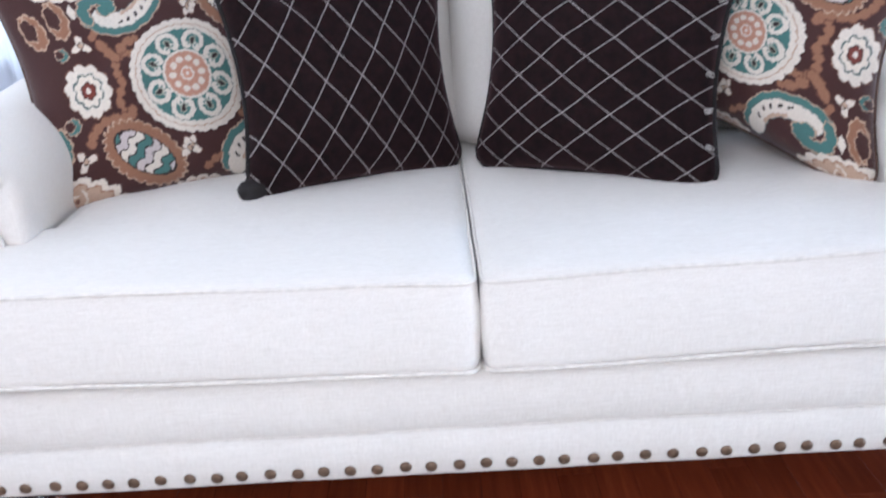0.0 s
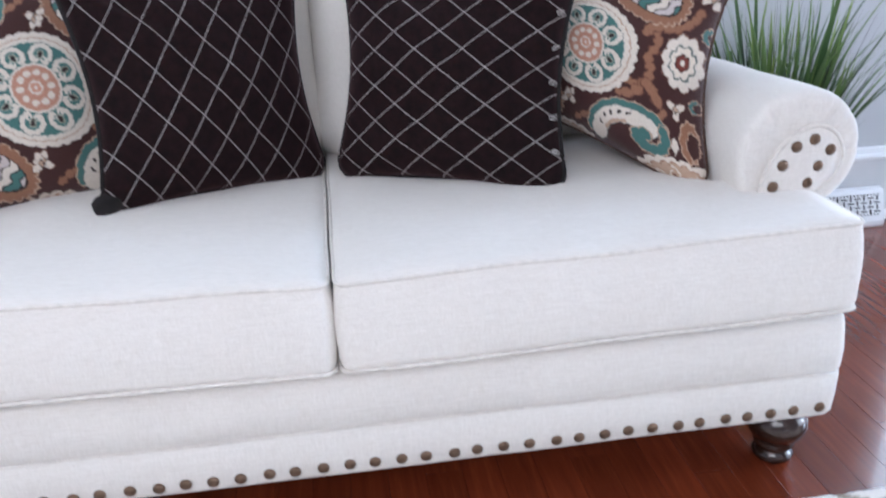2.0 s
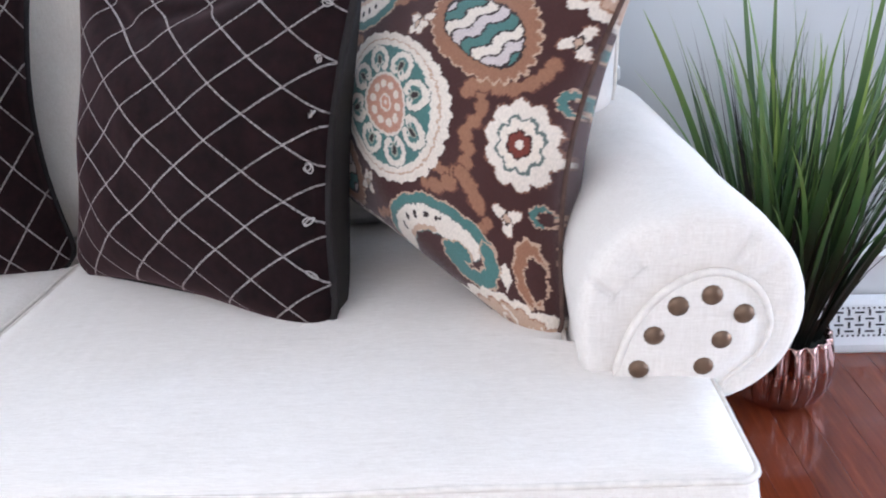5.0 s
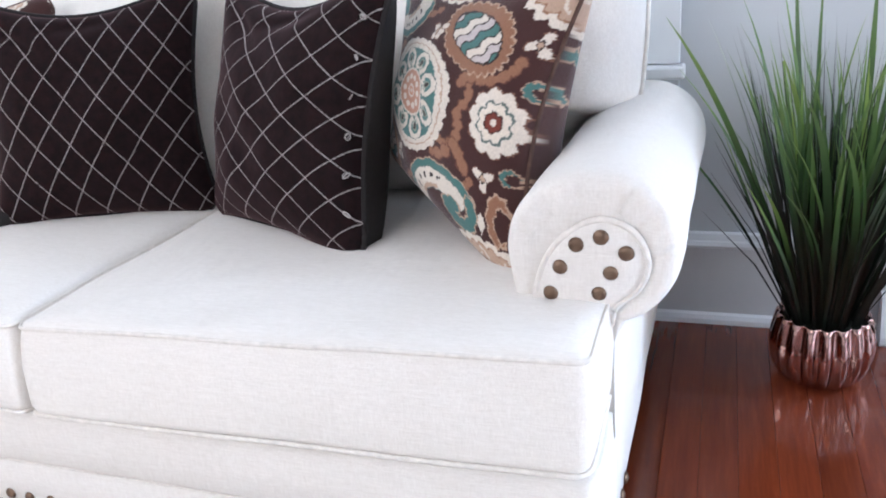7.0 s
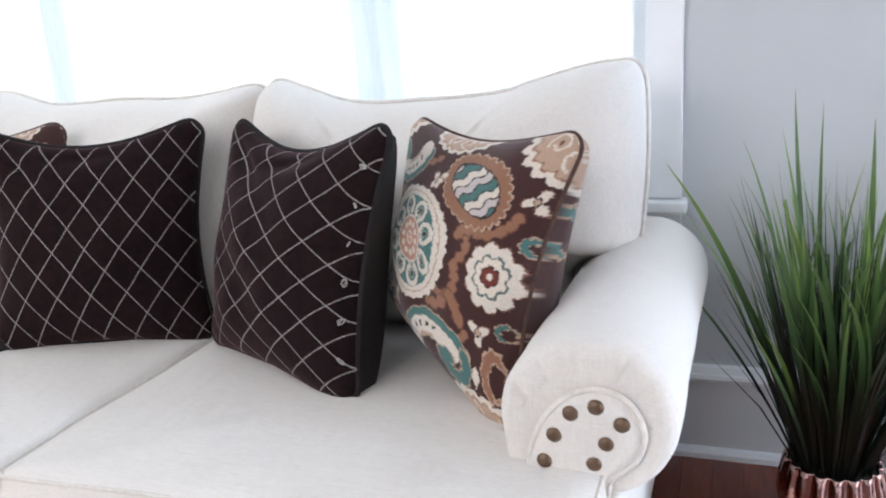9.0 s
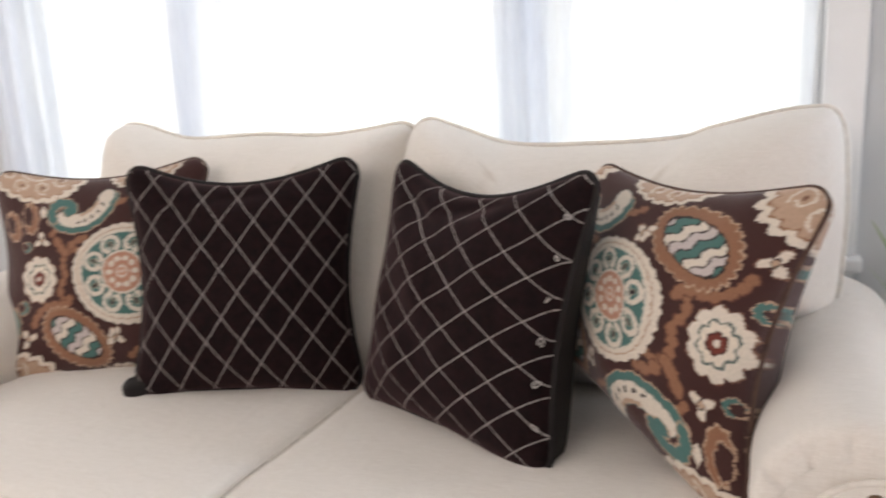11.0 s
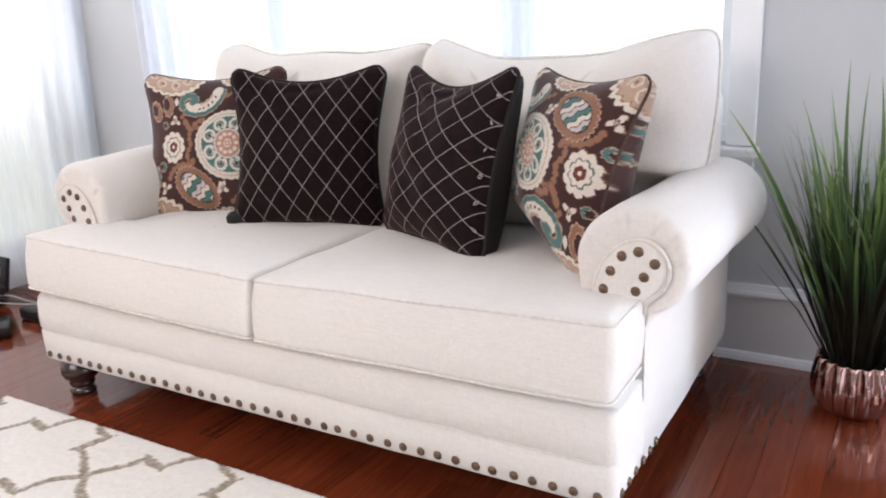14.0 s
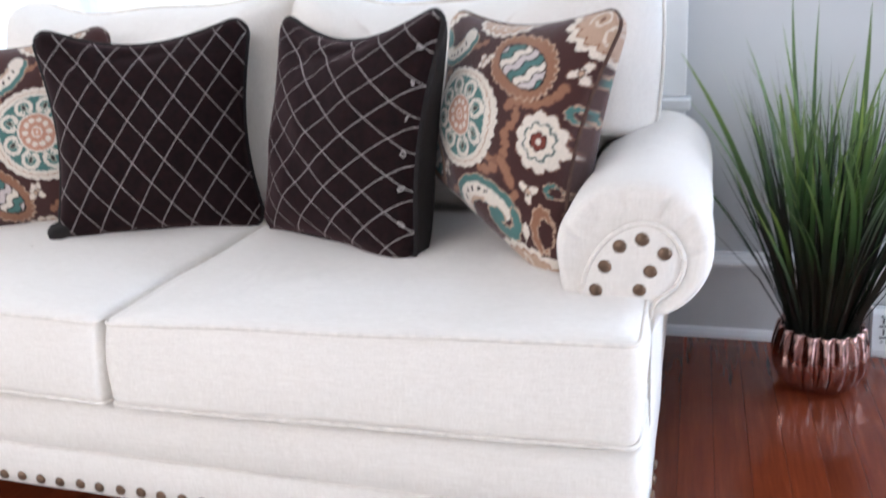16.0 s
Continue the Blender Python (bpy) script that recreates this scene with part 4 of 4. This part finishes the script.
def blade_mesh(length, width, bend, fold, seed):
    """A grass blade that rises along z and bends towards +x, with a keel and a fine tip."""
    rnd = random.Random(seed)
    n = 12
    ph = rnd.uniform(0, 6)
    bm = bmesh.new()
    uv = bm.loops.layers.uv.new("UVMap")
    rows, x, z = [], 0.0, 0.0
    for k in range(n + 1):
        t = k / n
        a = bend * t ** 1.7 + 0.04 * math.sin(4 * t + ph)
        w = width * (0.55 + 0.9 * t - 1.45 * t ** 3.2) if k < n else 0.0004
        side = 0.01 * math.sin(3 * t + ph) * t
        rows.append([(bm.verts.new((x + dx, side + sy * max(w, 0.0004) / 2, z)), t, sy) for sy, dx in ((-1, 0.0), (0, fold * w), (1, 0.0))])
        x += math.sin(a) * length / n
        z += math.cos(a) * length / n
    for a, b in zip(rows, rows[1:]):
        for i in (0, 1):
            f = bm.faces.new((a[i][0], a[i + 1][0], b[i + 1][0], b[i][0]))
            for lp, (_, t, sy) in zip(f.loops, (a[i], a[i + 1], b[i + 1], b[i])):
                lp[uv].uv = (sy * 0.5 + 0.5, t)
    me = bpy.data.meshes.new("blade")
    bm.to_mesh(me)
    bm.free()
    return me


rnd = random.Random(21)
BLADES = [blade_mesh(rnd.uniform(0.53, 0.74), rnd.uniform(0.008, 0.018), rnd.uniform(0.1, 0.75), rnd.uniform(-0.3, 0.3), i) for i in range(24)]
for i in range(190):
    me = BLADES[i % 24]
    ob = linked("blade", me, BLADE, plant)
    r = 0.066 * math.sqrt(rnd.random())
    a = rnd.uniform(0, 2 * math.pi)
    tilt = (r / 0.066) * rnd.uniform(6, 22) + rnd.uniform(0, 4)
    twist = rnd.gauss(0, 55)
    size = rnd.uniform(0.6, 1.06)
    ob.matrix_basis = Matrix.Translation((r * math.cos(a), r * math.sin(a), 0.133)) @ pose(0, 0, 0, 0, 0, math.degrees(a)) @ pose(0, 0, 0, 0, tilt, 0) @ pose(0, 0, 0, 0, 0, twist) @ Matrix.Diagonal((size, size, size, 1))
stalks = bmesh.new()
for i in range(160):
    r, a = 0.07 * math.sqrt(rnd.random()), rnd.uniform(0, 2 * math.pi)
    x, y = r * math.cos(a), r * math.sin(a)
    h, o = rnd.uniform(0.25, 0.62), rnd.uniform(1.2, 3.6)
    w = rnd.uniform(0.001, 0.0022)
    v = [stalks.verts.new(p) for p in ((x - w, y, 0.132), (x + w, y, 0.132), (x * (1 + o * 0.4) + w, y * (1 + o * 0.4), 0.132 + h * 0.5), (x * (1 + o * 0.4) - w, y * (1 + o * 0.4), 0.132 + h * 0.5))]
    tip = stalks.verts.new((x * (1 + o), y * (1 + o), 0.132 + h))
    stalks.faces.new(v)
    stalks.faces.new((v[3], v[2], tip))
# without UVs the stalks keep the blades' shade-coloured base
part("stalks", stalks, BLADE, plant, "fine stalks, near-black as in shade", kind="stuff")


# ---- floor things ----
def rug():
    x0, x1, y0, y1 = -0.925, 1.55, -2.1, -0.062
    nx, ny = 400, 330
    gx, gy = np.meshgrid(np.linspace(x0, x1, nx), np.linspace(y0, y1, ny))
    wob = 0.003 * np.sin(gx * 61) + 0.003 * np.sin(gy * 53 + gx * 20)
    cell = 0.44
    p, q = gx + gy + 0.589, gx - gy + 0.095
    line = np.zeros_like(gx)
    for a, b, way in ((p, q, 1), (q, p, -1)):
        s = b - cell * np.round((b - cell / 2) / cell) - cell / 2
        jog = way * 0.042 * np.where(np.abs(s) < 0.030, s / 0.030, np.sign(s) * np.exp(-(np.abs(s) - 0.030) / 0.055))
        d = np.abs(a + jog + wob - cell * np.round((a + jog + wob) / cell))
        line = np.maximum(line, (d < np.where(np.abs(s) < 0.032, 0.032, 0.0145)).astype(float))
    r = np.random.RandomState(3).rand(ny, nx)
    fuzz = np.clip(line * (0.55 + 0.6 * r), 0, 1)[..., None]
    col = hex3(242, 236, 227) * (0.93 + 0.1 * r[..., None]) * (1 - fuzz) + hex3(140, 122, 98) * fuzz
    z = 0.013 + 0.0025 * r - 0.002 * line
    edge = np.minimum.reduce([gx - x0, x1 - gx, gy - y0, y1 - gy])
    z = np.where(edge < 0.006, 0.002, z)
    verts = np.stack([gx, gy, z], -1).reshape(-1, 3)
    i = np.arange(nx * ny).reshape(ny, nx)
    quads = np.stack([i[:-1, :-1], i[:-1, 1:], i[1:, 1:], i[1:, :-1]], -1).reshape(-1, 4)
    me = bpy.data.meshes.new("rug")
    me.from_pydata(verts.tolist(), [], quads.tolist())
    att = me.color_attributes.new("dye", "FLOAT_COLOR", "POINT")
    att.data.foreach_set("color", np.concatenate([col.reshape(-1, 3), np.ones((nx * ny, 1))], 1).reshape(-1).astype(np.float32))
    return tagged(linked("area_rug", me, RUG, label="cream pile rug with a taupe trellis pattern"), category="rug")


rug()


def register():
    """A white baseboard heat register with a basket-weave grille."""
    ob = thing("baseboard_register", "white metal heat register with a woven grille at the baseboard", "vent", at=(1.485, 1.078, 0))
    w, h = 0.35, 0.115
    prof = [(0.0, 0.0), (-0.052, 0.0), (-0.055, 0.006), (-0.055, 0.020), (-0.030, 0.104), (-0.024, 0.112), (0.0, 0.114)]
    rings = [[(x, y, z) for y, z in prof] for x in (-w / 2, -w / 2 + 0.002, w / 2 - 0.002, w / 2)]
    part("cover", loft(rings), TRIM, ob, smooth=False)
    lean = math.degrees(math.atan2(0.025, 0.084))
    face = pose(0, -0.0432, 0.062, -lean, 0, 0)
    long_me, dot_me = bpy.data.meshes.new("slot"), bpy.data.meshes.new("hole")
    for me, a, b in ((long_me, 0.0092, 0.0018), (dot_me, 0.0018, 0.0018)):
        bm = boxed((-a, -0.0012, -b), (a, 0.0012, b))
        bm.to_mesh(me)
        bm.free()
    for i in range(15):
        for j in range(4):
            x, z = -0.151 + 0.0216 * i, -0.013 + 0.0136 * j
            s = linked("slot", long_me, DARK, ob, smooth=False)
            s.matrix_basis = face @ pose(x, -0.0006, z, 0, 90 if (i + j) % 2 else 0, 0) @ Matrix.Diagonal(((0.72 if (i + j) % 2 else 1), 1, 1, 1))
    for i in range(29):
        for z in (-0.0225, 0.0375):
            s = linked("hole", dot_me, DARK, ob, smooth=False)
            s.matrix_basis = face @ pose(-0.1545 + 0.0110 * i, -0.0006, z)
    return ob


register()
mat = thing("door_mat", "grey door mat with a dark edge before the glazed door", "mat")
part("pile", boxed((1.70, 0.50, 0.003), (2.75, 1.035, 0.016), 0.004), STONE, mat)
part("edging", tube(rounded([(1.695, 0.495), (2.755, 0.495), (2.755, 1.04), (1.695, 1.04)], 0.02), 0.008), DARK, mat, "dark bound edge").location = (0, 0, 0.008)

printer = thing("desktop_printer", "black printer with a small white label on the floor", "printer", at=(-1.80, 0.38, 0))
part("body", boxed((-0.06, -0.15, 0.004), (0.07, 0.07, 0.085), 0.012), BLACK, printer)
feed = part("paper_feed", boxed((-0.06, -0.01, -0.085), (0.065, 0.012, 0.085), 0.006), BLACK, printer)
feed.matrix_basis = pose(-0.005, 0.085, 0.10, -12, 0, 0)
tray = part("output_tray", boxed((-0.055, -0.10, 0), (0.055, 0.0, 0.008), 0.003), BLACK, printer)
tray.matrix_basis = pose(0, -0.01, 0.088, 10, 0, 0)
label = part("label", boxed((-0.020, -0.0012, -0.018), (0.020, 0.0, 0.018)), PAPER, printer, "small white printed label")
label.matrix_basis = feed.matrix_basis @ pose(0.012, -0.0105, 0.028)

router = thing("router", "flat black router with blue indicator lights", "router", at=(-1.51, 0.18, 0))
router.rotation_euler = (0, 0, radians(55))
part("case", boxed((-0.12, -0.08, 0.003), (0.12, 0.08, 0.042), 0.01), BLACK, router)
for k in range(4):
    part("indicator_light", boxed((0.045 + 0.010 * k, -0.0815, 0.020), (0.051 + 0.010 * k, -0.079, 0.030)), LED, router, "blue light", smooth=False)

for k in range(4):
    a = (-1.72 + 0.03 * k, 0.27, 0.05)
    pts = [a, (-1.64 + 0.03 * k, 0.31 + 0.02 * k, 0.07 + 0.012 * k), (-1.52 + 0.02 * k, 0.37 + 0.02 * k, 0.062), (-1.42, 0.46 + 0.03 * k, 0.05), (-1.30, 0.62 + 0.04 * k, 0.006), (-1.25, 0.85 + 0.03 * k, 0.005)]
    tagged(part("cable", tube(spline(pts, 8, closed=False), 0.003, closed=False, sides=6), CABLE if k % 2 == 0 else BLACK, label="thin loose cable lying beside the router"), category="cable", group="cables on the floor")
tagged(part("power_adapter", boxed((-1.54, 0.37, 0.001), (-1.44, 0.44, 0.045), 0.008), BLACK, label="black power adapter lying on the floor"), category="adapter")


# ---- floorboards ----
PLANK_W = (X1 - X0) / 72
board_me = bpy.data.meshes.new("floorboard")
bm = boxed((-PLANK_W / 2 + 0.0002, -0.4998, -0.012), (PLANK_W / 2 - 0.0002, 0.4998, 0.0), 0.0005)
bm.to_mesh(board_me)
bm.free()
rnd = random.Random(7)
for i in range(72):
    x = X0 + PLANK_W * (i + 0.5)
    cuts = [Y1]
    while cuts[-1] - Y0 > 1.5:
        cuts.append(cuts[-1] - rnd.uniform(0.8, 1.6))
    cuts.append(Y0)
    for a, b in zip(cuts, cuts[1:]):
        ob = linked("floorboard", board_me, BOARD, floor, smooth=False)
        ob.matrix_basis = Matrix.Translation((x, (a + b) / 2, rnd.uniform(-0.0004, 0.0))) @ Matrix.Diagonal((1, a - b, 1, 1))
